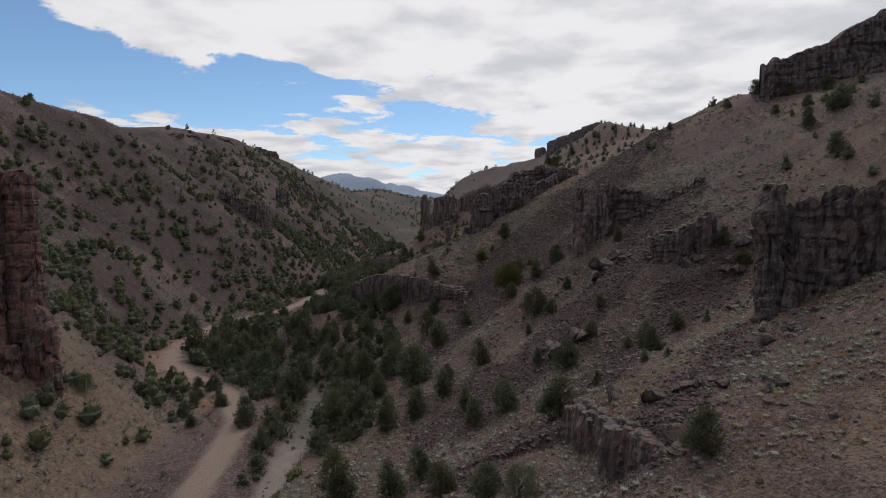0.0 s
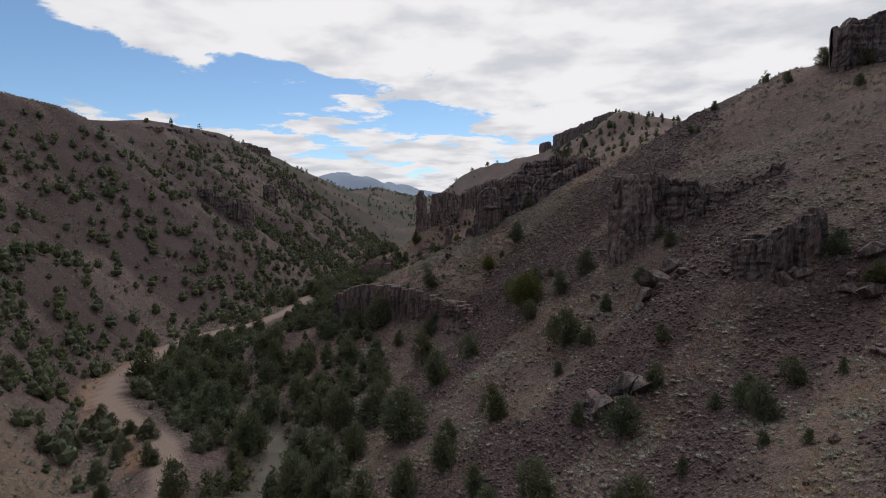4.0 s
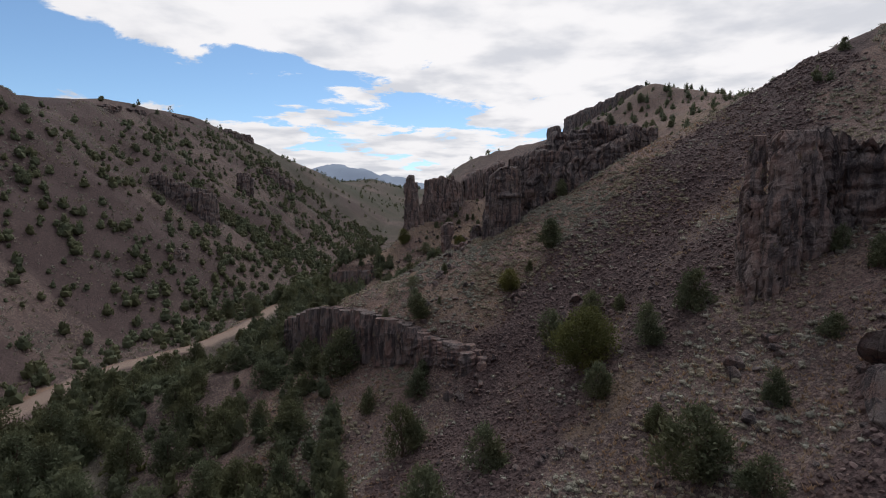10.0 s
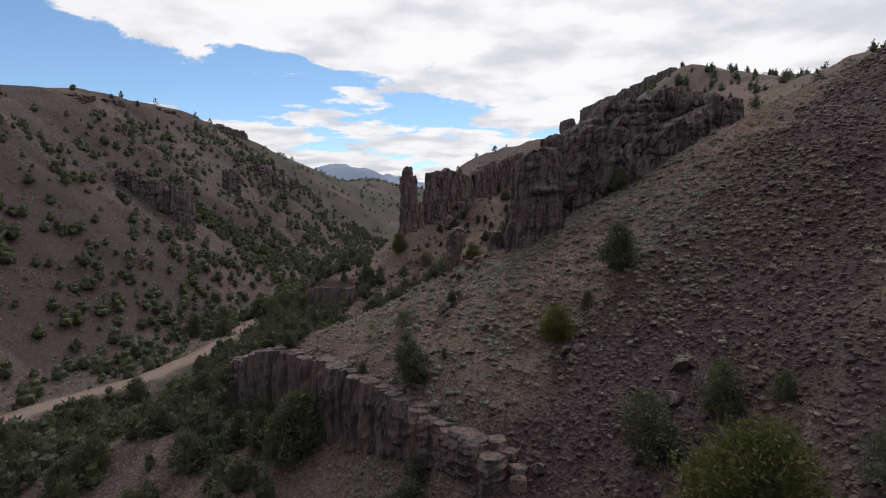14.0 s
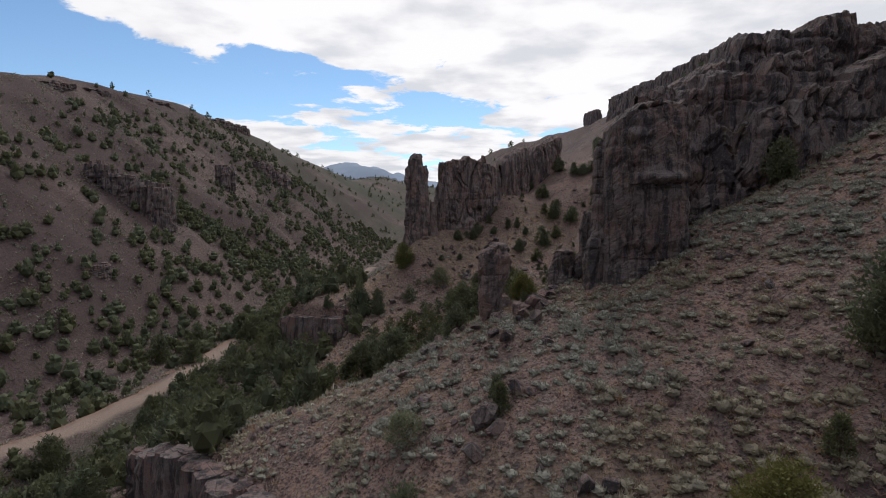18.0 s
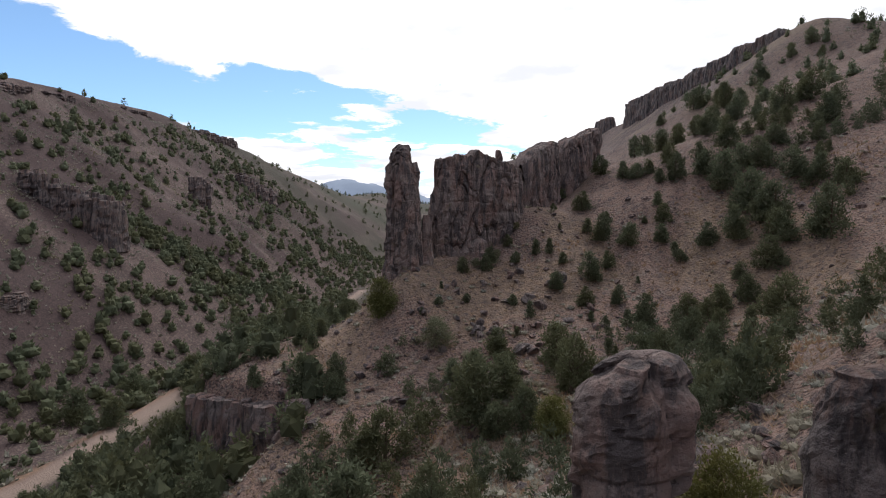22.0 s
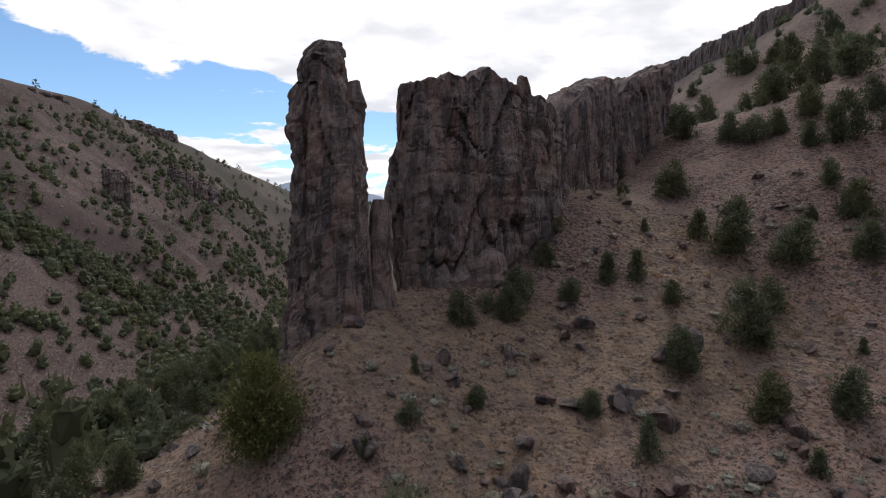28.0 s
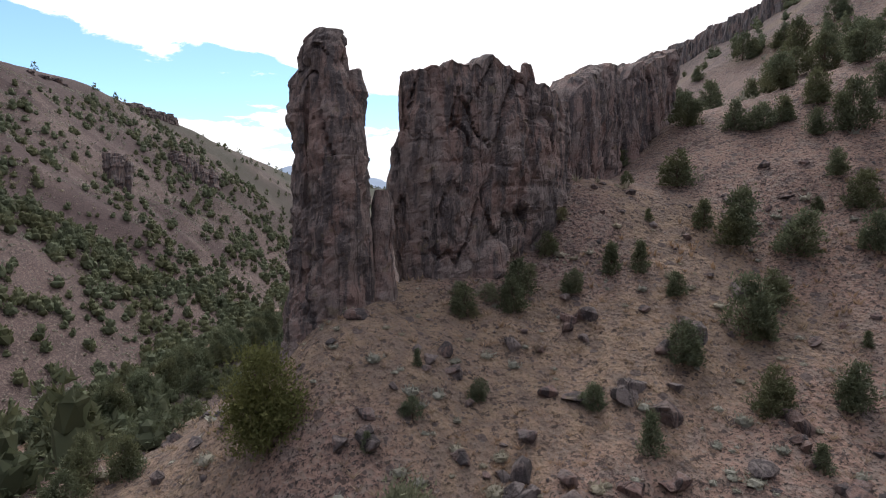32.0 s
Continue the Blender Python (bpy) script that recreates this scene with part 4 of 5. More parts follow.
rock_thing("rock_buttress", (37.2, 64.6, 46.0), "tall dark rock pillar with a wide weathered head", (
    ("shaft", [(-2.5, 0, 0, 1.75, 1.5), (2.5, 0.1, 0, 1.6, 1.45), (7, 0.1, 0.1, 1.45, 1.4), (11, 0.2, 0.2, 1.4, 1.3), (12.5, 0.1, 0.2, 1.75, 1.5), (15, 0.2, 0.2, 1.8, 1.6), (17.0, 0.5, 0.3, 1.5, 1.3), (17.8, 0.6, 0.3, 1.0, 0.9)], 71),
    ("foot_column", [(-3, -1.2, -1.8, 0.9, 0.9), (2.0, -1.2, -1.8, 0.8, 0.8), (3.8, -1.1, -1.7, 0.5, 0.5)], 72),
    ("foot_column", [(-3, 1.4, -2.0, 1.0, 0.9), (4, 1.5, -1.9, 0.9, 0.8), (6.8, 1.6, -1.8, 0.6, 0.6)], 73)), dz=0.2, sides=44, mat=DARKROCK, beds=0.8,
    walls=(("rear_face", ((38.2, 66.2), (41, 64.6), (44.5, 61.8), (49, 58.0)), (61.5, 62.5, 63.5, 66), (44, 50, 55), (1.4, 1.8, 1.6), 74, dict(step=0.25, beds=1.0, rugged=1.4)),))
cliff("rock_ledge", ((37, 99), (41, 96), (45, 95)), (56.5, 58, 60.5), 0.9, "low broken rock ledge in the scrub", ROCK, 17, rows=2)
cliff("rock_ledge", BENCHES[2][:5], (0,), 0.95, "dark columnar rock ledge above the drop", BASALT, 18, rows=2, gap=1.4, style="prism", flush=True)
rock_thing("rock_tower", (-68.0, 92.0, 33.0), "tall reddish rock tower on a stepped base beside the road", (
    ("column", [(-3, 0.4, 0, 3.4, 3.0), (11, 0.2, 0, 3.1, 2.8), (13, 0, 0, 2.6, 2.6), (24, -0.3, 0, 2.3, 2.5), (31, -0.5, 0, 2.1, 2.3), (34, -0.5, 0, 2.3, 2.3), (34.6, -0.6, 0, 1.6, 1.6)], 81),
    ("column", [(-3, -4.4, -1.4, 3.2, 3.0), (12, -4.4, -1.4, 2.9, 2.8), (28, -4.4, -1.2, 2.6, 2.6), (34, -4.2, -1.2, 2.4, 2.4), (34.8, -4.2, -1.2, 1.6, 1.6)], 82),
    ("column", [(-3, -9, -3, 3.4, 3.2), (14, -9, -3, 3.1, 3.0), (30, -9, -2.8, 2.7, 2.7), (33, -9, -2.8, 2.0, 2.0)], 83),
    ("front_column", [(-3, -2.4, -4.0, 1.9, 1.8), (8, -2.4, -3.8, 1.7, 1.6), (19.5, -2.5, -3.4, 1.4, 1.4), (21, -2.5, -3.2, 0.9, 0.9)], 84),
    ("base_rock", [(-4, 2.6, -0.6, 3.0, 2.6), (5, 2.5, -0.6, 2.7, 2.4), (9.6, 2.3, -0.5, 2.4, 2.1), (10.6, 2.2, -0.4, 1.5, 1.3)], 85),
    ("base_rock", [(-4, -0.4, -4.4, 2.3, 2.0), (4, -0.4, -4.2, 2.0, 1.8), (6.8, -0.4, -4.0, 1.3, 1.2)], 86),
    ("base_rock", [(-4, -5.0, -6.0, 2.6, 2.2), (2.5, -5.0, -5.8, 2.2, 1.9), (4.2, -5.0, -5.6, 1.2, 1.0)], 87)), dz=0.3, sides=48, size=1.5, mat=REDROCK, beds=0.7)
rock_thing("rim_cliff", (100, 146, 96), "dark cliff along the canyon's rim", (), mat=DARKROCK, category="cliff", walls=(
    ("face", ((82.5, 149.5), (88, 148.5), (97, 147), (110, 145), (128, 142)), (99.2, 101.5, 104.5, 109, 113, 117, 118), (85, 92, 96), (2.4, 3.2, 3.2), 91, dict(step=0.4, size=1.6, beds=1.2)),))
rock_thing("rim_cliff", (82, 350, 105), "dark cliff along the canyon's rim", (), mat=DARKROCK, category="cliff", walls=(
    ("face", ((92, 311), (86, 313), (83.5, 322), (82, 350), (80, 385), (78.4, 421)), (111, 111.4, 111.8, 112.2, 113, 114, 115), (96, 98), (2.5, 3.0, 3.0), 92, dict(step=0.5, size=1.6, beds=0.8)),
    ("end_block", ((79.5, 452), (79, 462), (78, 470)), (115, 116, 115.5), (98, 98), (3.0,), 93, dict(step=0.5, size=1.6))))
cliff("rock_outcrop", ((-129, 331), (-118, 331), (-108, 333), (-103, 336)), (76, 73, 69, 67), 2.0, "dark rock outcrop on the far slope", DARKROCK, 13)
cliff("rock_outcrop", ((-108, 272), (-102, 278), (-97, 287)), (47, 45, 44), 1.3, "low dark rock ledge on the far slope", DARKROCK, 14)
cliff("rock_outcrop", ((-128, 436), (-121, 437)), (84, 80), 2.4, "dark rock outcrop on the far slope", DARKROCK, 16)
crest_line = []
for yy in (392, 420, 455, 495, 540, 600, 680):
    xs = np.arange(-240.0, -120.0, 0.5)
    zs = land(xs, np.full(len(xs), float(yy)))
    crest_line.append((float(xs[np.argmax(zs < zs.max() - 6)]) , float(yy)))
crest_tops = [float(np.interp(q[1], *zip(*CREST))) - 4.0 for q in crest_line]
cliff("rim_cliff", crest_line[:4], crest_tops[:4], 2.0, "dark broken cliff below the far crest", DARKROCK, 21, gap=1.6, rows=1)
cliff("rim_cliff", crest_line[3:], crest_tops[3:], 2.6, "dark broken cliff below the far crest", DARKROCK, 22, gap=1.8, rows=1)
cliff("rock_outcrop", ((-136, 520), (-122, 545)), (93, 84), 3.0, "dark rock outcrop on the far slope", DARKROCK, 20)


def boulder_mesh(seed, detail=3):
    """A worn boulder about 1 m across: a ball cut by random planes."""
    rng = random.Random(seed)
    bm = bmesh.new()
    bmesh.ops.create_icosphere(bm, subdivisions=detail, radius=0.66)
    cuts = [(Vector((rng.gauss(0, 1), rng.gauss(0, 1), rng.gauss(0, 1))).normalized(), rng.uniform(0.24, 0.44)) for _ in range(15)]
    for v in bm.verts:
        for n, d in cuts:
            over = v.co.dot(n) - d
            if over > 0:
                v.co -= n * over * 0.97
        v.co *= 1 + 0.05 * noise.noise(v.co * 5 + Vector((seed, 0, 0))) + 0.02 * noise.noise(v.co * 14)
    return bm


BOULDERS = []
for i in range(6):
    me = bpy.data.meshes.new("boulder")
    bm = boulder_mesh(70 + i)
    bm.to_mesh(me)
    bm.free()
    me.materials.append(BASALT if i % 3 else DARKROCK)
    BOULDERS.append(me)


def boulder(x, y, size, flat=0.75, turn=0.0):
    me = BOULDERS[int(abs(x * 7 + y * 3)) % 6]
    ob = new("boulder", me)
    ob.matrix_basis = Matrix.LocRotScale((x, y, ground_at(x, y) + 0.22 * size * flat), Euler((0.15, 0.1, turn)), (size * 1.15, size, size * flat))
    return tagged(ob, "large dark weathered boulder lying on the slope" if size > 1.5 else "dark weathered boulder half sunk in the slope", "boulder", "boulders on the slopes")


BOULDER_SPOTS = ((31, 108.5, 4.6), (29, 107.2, 3.0), (33.5, 111, 3.0), (27.5, 106, 1.8), (16.4, 52.8, 2.2), (18.4, 48, 2.2), (16.9, 41, 1.8), (0.4, 160.2, 1.4), (0.9, 159.2, 1.1), (-0.2, 158.6, 1.2), (-1.4, 154.4, 1.3),
                 (17.9, 89.4, 3.4), (19.5, 88, 2.6), (3.5, 171.2, 1.5), (4.7, 171.5, 1.6), (2.3, 167.4, 0.9), (5.4, 170.8, 1.1), (4.3, 172.0, 1.2), (25, 118, 1.6), (24.2, 116.8, 1.2), (7.5, 219.5, 1.5), (2.2, 214.6, 1.1), (3.0, 215.0, 0.9), (-2.4, 214.5, 1.0), (-4.6, 219.4, 0.8), (-4.5, 218.7, 0.7), (4.5, 212.8, 1.4), (5.6, 212.4, 1.1), (10.6, 224.5, 1.0), (14.5, 226.5, 1.3), (1.8, 219.3, 0.8))
# groups of boulders: centre, spread, count, largest
CLUSTERS = ((41.8, 95.6, 1.4, 6, 2.4), (45.7, 89.7, 1.4, 6, 2.6), (38.5, 99.4, 1.2, 5, 2.0), (33.4, 107, 1.5, 6, 1.8), (21.1, 91.7, 0.8, 3, 3.4), (17.4, 92.6, 0.7, 3, 2.2), (33.5, 55.5, 1.5, 7, 1.8), (23.5, 112.2, 0.9, 6, 1.5), (17.5, 140.8, 0.9, 5, 1.6), (10.8, 149.2, 0.8, 5, 1.2), (4.0, 154.3, 0.6, 3, 1.1), (1.4, 161.0, 0.5, 3, 1.5), (7.0, 141.8, 1.0, 7, 1.5), (5.0, 172.2, 0.8, 8, 1.0), (-0.5, 174.6, 0.7, 6, 1.3), (1.5, 167.3, 0.4, 3, 1.0), (-2.9, 171.8, 0.2, 2, 0.9),
            (0.3, 217.9, 0.7, 7, 1.0), (1.7, 216.3, 0.6, 5, 1.5), (5.9, 220.9, 0.4, 2, 1.7), (5.4, 216.5, 0.6, 4, 1.2), (-1.1, 222.3, 0.8, 6, 0.9), (5.8, 225.6, 0.8, 4, 1.3), (2.5, 223.5, 0.9, 4, 1.0),
            (9.5, 223.4, 0.5, 2, 1.6), (11.7, 218.3, 0.9, 4, 1.1), (12.9, 215.6, 1.0, 6, 1.2), (-4.7, 220.8, 1.0, 5, 0.9), (3.6, 170.8, 0.9, 8, 1.1), (27.8, 116.6, 1.5, 5, 1.5), (21.5, 49.2, 1.6, 8, 1.9),
            (24.5, 45.5, 1.5, 6, 2.0), (2.0, 142.5, 1.0, 7, 1.5), (4.5, 140.0, 0.9, 5, 1.2), (46, 77, 1.6, 8, 2.2), (42, 79, 2.0, 6, 1.6), (-13.0, 208.0, 1.4, 5, 1.3), (16, 113, 2.5, 6, 1.0), (35, 110, 3, 6, 1.6))
rng = random.Random(77)
for (cx_, cy_, spread, count, big) in CLUSTERS:
    for k in range(count):
        BOULDER_SPOTS += ((cx_ + rng.gauss(0, spread), cy_ + rng.gauss(0, spread), big * rng.uniform(0.35, 1.0)),)
for i, (x, y, size) in enumerate(BOULDER_SPOTS):
    boulder(x, y, size, 0.8 + 0.12 * (i % 4), i * 1.3)

# ---- trees ----


def blades(P, N, length, width, rng, droop=0.0):
    """Small pointed leaves: one triangle at each place P, along N."""
    n = len(P)
    T = np.cross(N, rng.normal(size=(n, 3)))
    T /= np.linalg.norm(T, axis=1)[:, None] + 1e-9
    L, W = np.asarray(length).reshape(-1, 1), np.asarray(width).reshape(-1, 1)
    tip = P + N * L
    tip[:, 2] -= droop * L[:, 0]
    V = np.stack([P - T * W - N * L * 0.25, P + T * W - N * L * 0.25, tip], 1).reshape(-1, 3)
    return V, np.arange(3 * n).reshape(-1, 3)


def crown(seed, clumps, sprays, style="j", leaf=0.07):
    """A juniper's foliage for a tree 1 m tall: clumps of sprays on a ragged cone."""
    rng = np.random.default_rng(seed)
    # (foot of the foliage, widest radius, top)
    low, wide, tall = {"j": (0.03, 0.40, 1.0), "a": (0.10, 0.40, 1.0), "b": (0.03, 0.55, 0.9), "s": (0.03, 0.25, 1.0)}[style]
    u = rng.uniform(0, 1, clumps) ** 0.9
    a = rng.uniform(0, 2 * math.pi, clumps)
    lump = 1 + 0.7 * vnoise(np.cos(a) * 1.5 + seed, np.sin(a) * 1.3, u * 2.6, seed)
    prof = {"j": np.minimum(1.0, 0.66 + 2.2 * u) * (1.02 - u) ** 0.62, "a": np.minimum(1.0, 0.5 + 1.8 * u) * (1.03 - u) ** 0.5, "b": np.cos(u * 1.45) ** 0.6, "s": (1 - u) ** 0.75 * 0.95 + 0.06}[style]
    r = wide * prof * lump * np.sqrt(rng.uniform(0.3, 1.0, clumps))
    C = np.stack([r * np.cos(a), r * np.sin(a), low + (tall - low - 0.05) * u], 1)
    if style in "ja":
        # side leaders: part of the foliage belongs to lower tops beside the main one
        for k in range(3):
            m = rng.uniform(0, 1, clumps) < 0.22
            b, f = rng.uniform(0, 6.28), rng.uniform(0.5, 0.85)
            C[m] = C[m] * np.array([0.6, 0.6, f]) + np.array([math.cos(b), math.sin(b), 0]) * wide * rng.uniform(0.35, 0.75)
    spread = rng.uniform(0.035, 0.075, clumps) * (1.25 if style in "ab" else 1)
    P = np.repeat(C, sprays, 0) + rng.normal(size=(clumps * sprays, 3)) * np.repeat(spread, sprays)[:, None]
    out = P - np.array([0, 0, 0.35])
    out[:, 2] = np.abs(out[:, 2]) * 0.6 + 0.42
    N = out / (np.linalg.norm(out, axis=1)[:, None] + 1e-9) + rng.normal(size=P.shape) * 0.65
    N /= np.linalg.norm(N, axis=1)[:, None]
    P[:, 2] = np.maximum(P[:, 2], 0.02)
    return blades(P, N, rng.uniform(0.6, 1.4, len(P)) * leaf, rng.uniform(0.6, 1.4, len(P)) * leaf * 0.27, rng)


def trunk_mesh(seed, style):
    """A short twisted trunk with a few limbs, for a tree 1 m tall."""
    rng = random.Random(seed)
    bm = bmesh.new()

    def limb(a, b, r0, r1):
        rings = []
        for k in range(4):
            f = k / 3
            c = Vector(a).lerp(Vector(b), f) + Vector((rng.uniform(-.012, .012), rng.uniform(-.012, .012), 0)) * (0 < k < 3)
            r = r0 + (r1 - r0) * f
            rings.append([bm.verts.new(c + Vector((r * math.cos(j * 1.2566), r * math.sin(j * 1.2566), 0))) for j in range(5)])
        for p, q in zip(rings, rings[1:]):
            for j in range(5):
                bm.faces.new((p[j], p[(j + 1) % 5], q[(j + 1) % 5], q[j]))

    limb((0, 0, -0.06), (rng.uniform(-.04, .04), rng.uniform(-.04, .04), 0.75), 0.035, 0.008)
    for i in range(6 if style != "s" else 2):
        a, z = rng.uniform(0, 6.28), rng.uniform(0.04, 0.4)
        d = rng.uniform(0.14, 0.26)
        limb((0, 0, z), (d * math.cos(a), d * math.sin(a), z + rng.uniform(0.12, 0.3)), 0.018, 0.005)
    me = bpy.data.meshes.new("trunk")
    bm.to_mesh(me)
    bm.free()
    me.materials.append(BARK)
    return me


TREES = {}
for style, count, clumps, sprays, leaf, mat in (("j", 8, 112, 30, 0.055, NEEDLES), ("s", 3, 70, 26, 0.06, NEEDLES), ("a", 3, 190, 50, 0.036, OLIVE), ("b", 2, 120, 40, 0.045, GREYGREEN)):
    TREES[style] = []
    for i in range(count):
        V, T = crown(100 + i + 17 * len(TREES), clumps, sprays, style, leaf)
        TREES[style].append((array_mesh("crown", V, T, mat), trunk_mesh(i + 50 * len(TREES), style)))

WORDS = {"j": ("dark green juniper growing on the dry slope", "juniper"), "s": ("small slender young juniper on the dry slope", "juniper"),
         "a": ("broad olive-green juniper with an open airy crown", "juniper"), "b": ("low grey-green rounded shrub among stones", "shrub")}


def tree(x, y, h, style="j", rng=random.Random(5)):
    if style == "j" and h < 1.9 and rng.random() < 0.5:
        style = "s"
    crown_me, trunk_me = rng.choice(TREES[style])
    base = new("shrub" if style == "b" else "juniper_tree")
    w = h * rng.uniform(0.95, 1.3)
    base.matrix_basis = Matrix.LocRotScale((x, y, ground_at(x, y) - 0.05), Euler((rng.uniform(-.06, .06), rng.uniform(-.06, .06), rng.uniform(0, 6.28))), (w, w, h))
    tagged(base, *WORDS[style], group="shrubs on the slopes" if style == "b" else "junipers on the slopes")
    part("trunk", trunk_me, None, base)
    part("crown", crown_me, None, base)
    return base


# junipers, stretch by stretch: x, y, height
JUNIPERS_SPIRE_FOOT = ((-9, 220, 3.9, "a"), (-17.2, 222.5, 2.4), (-15.7, 223, 2.1), (-16.6, 220.3, 1.9), (-0.2, 226.2, 1.8), (0.1, 221.4, 1), (-2.8, 219.5, 0.9), (-2.6, 221.7, 0.8), (-4.5, 218.2, 0.8), (6.2, 218.1, 1.6), (4.6, 215.4, 1), (4.7, 220.5, 1.2), (3.2, 215.2, 0.8), (2.9, 228.1, 2), (5.1, 231, 1.4), (5.9, 227.7, 1.3), (-20.7, 217.6, 1.6), (-21.3, 216.7, 1.1), (-24.1, 219.5, 1.6), (-24.3, 216.6, 1.1), (-3, 214.9, 3, "b"), (-14.6, 212.2, 3.9), (-15.2, 218, 1.9), (2.5, 213.1, 2.5), (-1.4, 209.1, 2.3), (0.4, 208.5, 2.8), (3, 208, 2.5), (6.9, 208, 4.1), (2.3, 226.7, 1.9), (5.3, 233.3, 1.9))
JUNIPERS_SPIRE_FOOT_MORE = ((-0.4, 227.4, 0.8, "b"), (1.3, 227.6, 1.0, "b"), (2.6, 228.6, 0.7, "b"), (3.8, 229.4, 0.9, "b"), (5.0, 230.8, 0.8, "b"), (6.4, 232.8, 0.9, "b"), (0.3, 226.2, 0.6, "b"), (-16.5, 212.5, 1), (-11.8, 213, 3), (-18.7, 211.3, 1.9), (-11.6, 210.7, 2.1), (-27.4, 213.7, 5.1))
JUNIPERS_VALLEY_HEAD = ((-52.2, 314.1, 7.3), (-45.6, 311.7, 6), (-59.8, 289.9, 7.5), (-51.7, 305.3, 6.8), (-70.1, 282.5, 6.6), (-62.6, 263.4, 5.4), (-73.8, 268.4, 7.5), (-56.6, 233.9, 3.5), (-54.9, 247.2, 4), (-50.4, 220.6, 4.4), (-57.3, 178.1, 6.3), (-57.3, 172.1, 5), (-36.2, 173.5, 4.2), (-32.7, 179.1, 4.5), (-60, 212.2, 6.3), (-61.9, 198.9, 6.7), (-66, 186.3, 6.5))
JUNIPERS_HOLLOW_SIDE = ((9.4, 222.4, 1.9), (13.1, 223.7, 3.2), (15.9, 225.8, 1.9), (11.9, 219.7, 2), (15.3, 219.3, 1.9), (18.1, 222.3, 0.8), (11.8, 216.5, 1.1), (8.3, 228.8, 1.8), (9.8, 228.4, 1.8), (11, 226.5, 1.3), (16.5, 230.4, 3.4), (14.9, 231.4, 1.8), (18.9, 228.3, 2.7), (15.2, 235.7, 2.5), (23.4, 231.7, 1.7), (23.2, 229.1, 2.3), (22.1, 227, 2.3), (11.4, 235, 1), (11.7, 231.9, 0.8), (21.5, 230.7, 0.9), (19.6, 243.4, 2.9), (14.3, 243.6, 1.5), (21.6, 240.1, 2.5), (23.2, 239.4, 2.2), (24.7, 239.1, 2.2), (25.1, 236, 1.9), (27.7, 239.6, 2.7), (26.6, 234.8, 3.6), (16.5, 215, 3.1), (14.8, 215.4, 1.7))
JUNIPERS_HOLLOW_SIDE_MORE = ((22.6, 224.1, 1.7), (22.8, 223.1, 1.3), (11.4, 209.4, 1.4), (15.6, 209.7, 2.3), (19.5, 213.5, 3.2), (25.7, 223.4, 2.5), (29.2, 246.2, 3.2), (27.9, 222.1, 3.6), (23, 214.6, 2.5), (21.6, 213.9, 2.1), (18.1, 208.8, 3.3), (20.9, 210.1, 2.3), (22.5, 208, 1.7), (25.4, 214.2, 2.5), (26, 216.8, 1.9), (28.2, 216.2, 3.2), (11.7, 208, 1.3))
JUNIPERS_UPPER_HOLLOW = ((33.8, 266.7, 3.7), (36.3, 258.8, 3.9), (40.7, 261.1, 3.4), (54.8, 275.4, 4.2), (34.9, 244.4, 3.5), (58.5, 290.3, 4), (30.5, 237.2, 2.6), (36.2, 280.4, 4.5), (30.5, 230.2, 4.9), (56, 268.2, 2.6), (64.3, 286.9, 4.5), (55.2, 282.4, 5.5), (46.2, 258.8, 4.3), (41.8, 258.2, 4.3), (54.2, 295, 4.8), (34.3, 237.6, 4.2), (33.4, 231.7, 3.4), (30, 233.3, 3.5), (48.1, 297.9, 3), (47.1, 247, 4.7), (51.4, 247.9, 4.8), (38.8, 234.6, 2.7), (47, 237, 3.7), (37, 227.7, 3.6), (39.6, 239.1, 1.9), (37.6, 238.8, 1.9), (46.8, 253.9, 2.3), (31.7, 225.6, 4.7), (31.6, 221.6, 4.6), (30.5, 218.8, 3.4))
JUNIPERS_UPPER_HOLLOW_MORE = ((38.5, 225.1, 3.1), (40.8, 228.8, 1.6), (41.9, 228.8, 1.2), (74.7, 281.7, 2.3), (43.4, 240.3, 2), (76.5, 288.3, 4), (72.4, 288.4, 3.3), (33.3, 257.8, 2.6), (35.8, 232.6, 3.2), (33.2, 214.9, 5), (42.6, 231.8, 2.4), (39.6, 222.6, 3.1))
JUNIPERS_HOLLOW = ((16, 200.7, 3.2), (15, 206.4, 2.6), (13.6, 200.8, 1.5), (15.7, 195.8, 2), (15.5, 194.6, 1.9), (23.5, 205.2, 3.4), (7.3, 204, 4.6), (14, 205.2, 1), (-0, 203.7, 4.8), (2.4, 204.5, 3.4), (3.3, 200.4, 3.2), (1.5, 200.8, 2.6), (4.9, 198.6, 2.4, "a"), (7.5, 197.8, 2.9), (9.5, 198.5, 2.4), (11.5, 197.9, 1.6), (12, 192, 2.1), (11, 188.2, 1.9), (12.1, 189.1, 1.6), (11.3, 193.7, 1.3), (9.4, 195, 0.8, "a"), (-6.1, 200.8, 4), (-7.3, 193.1, 5), (-2.9, 190.5, 3.9), (-11.2, 194.1, 3.9), (-15.4, 196.9, 2.3), (-5.2, 180.4, 1.4), (-2.1, 181.8, 1), (-25.9, 204, 3.2), (-20.1, 202.5, 3.1))
JUNIPERS_HOLLOW_MORE = ((-23.9, 197.9, 2.4), (-28.4, 201, 3.1), (-15.1, 191.9, 3.1), (-29, 193.4, 1.8, "b"), (-11.8, 198.7, 3))
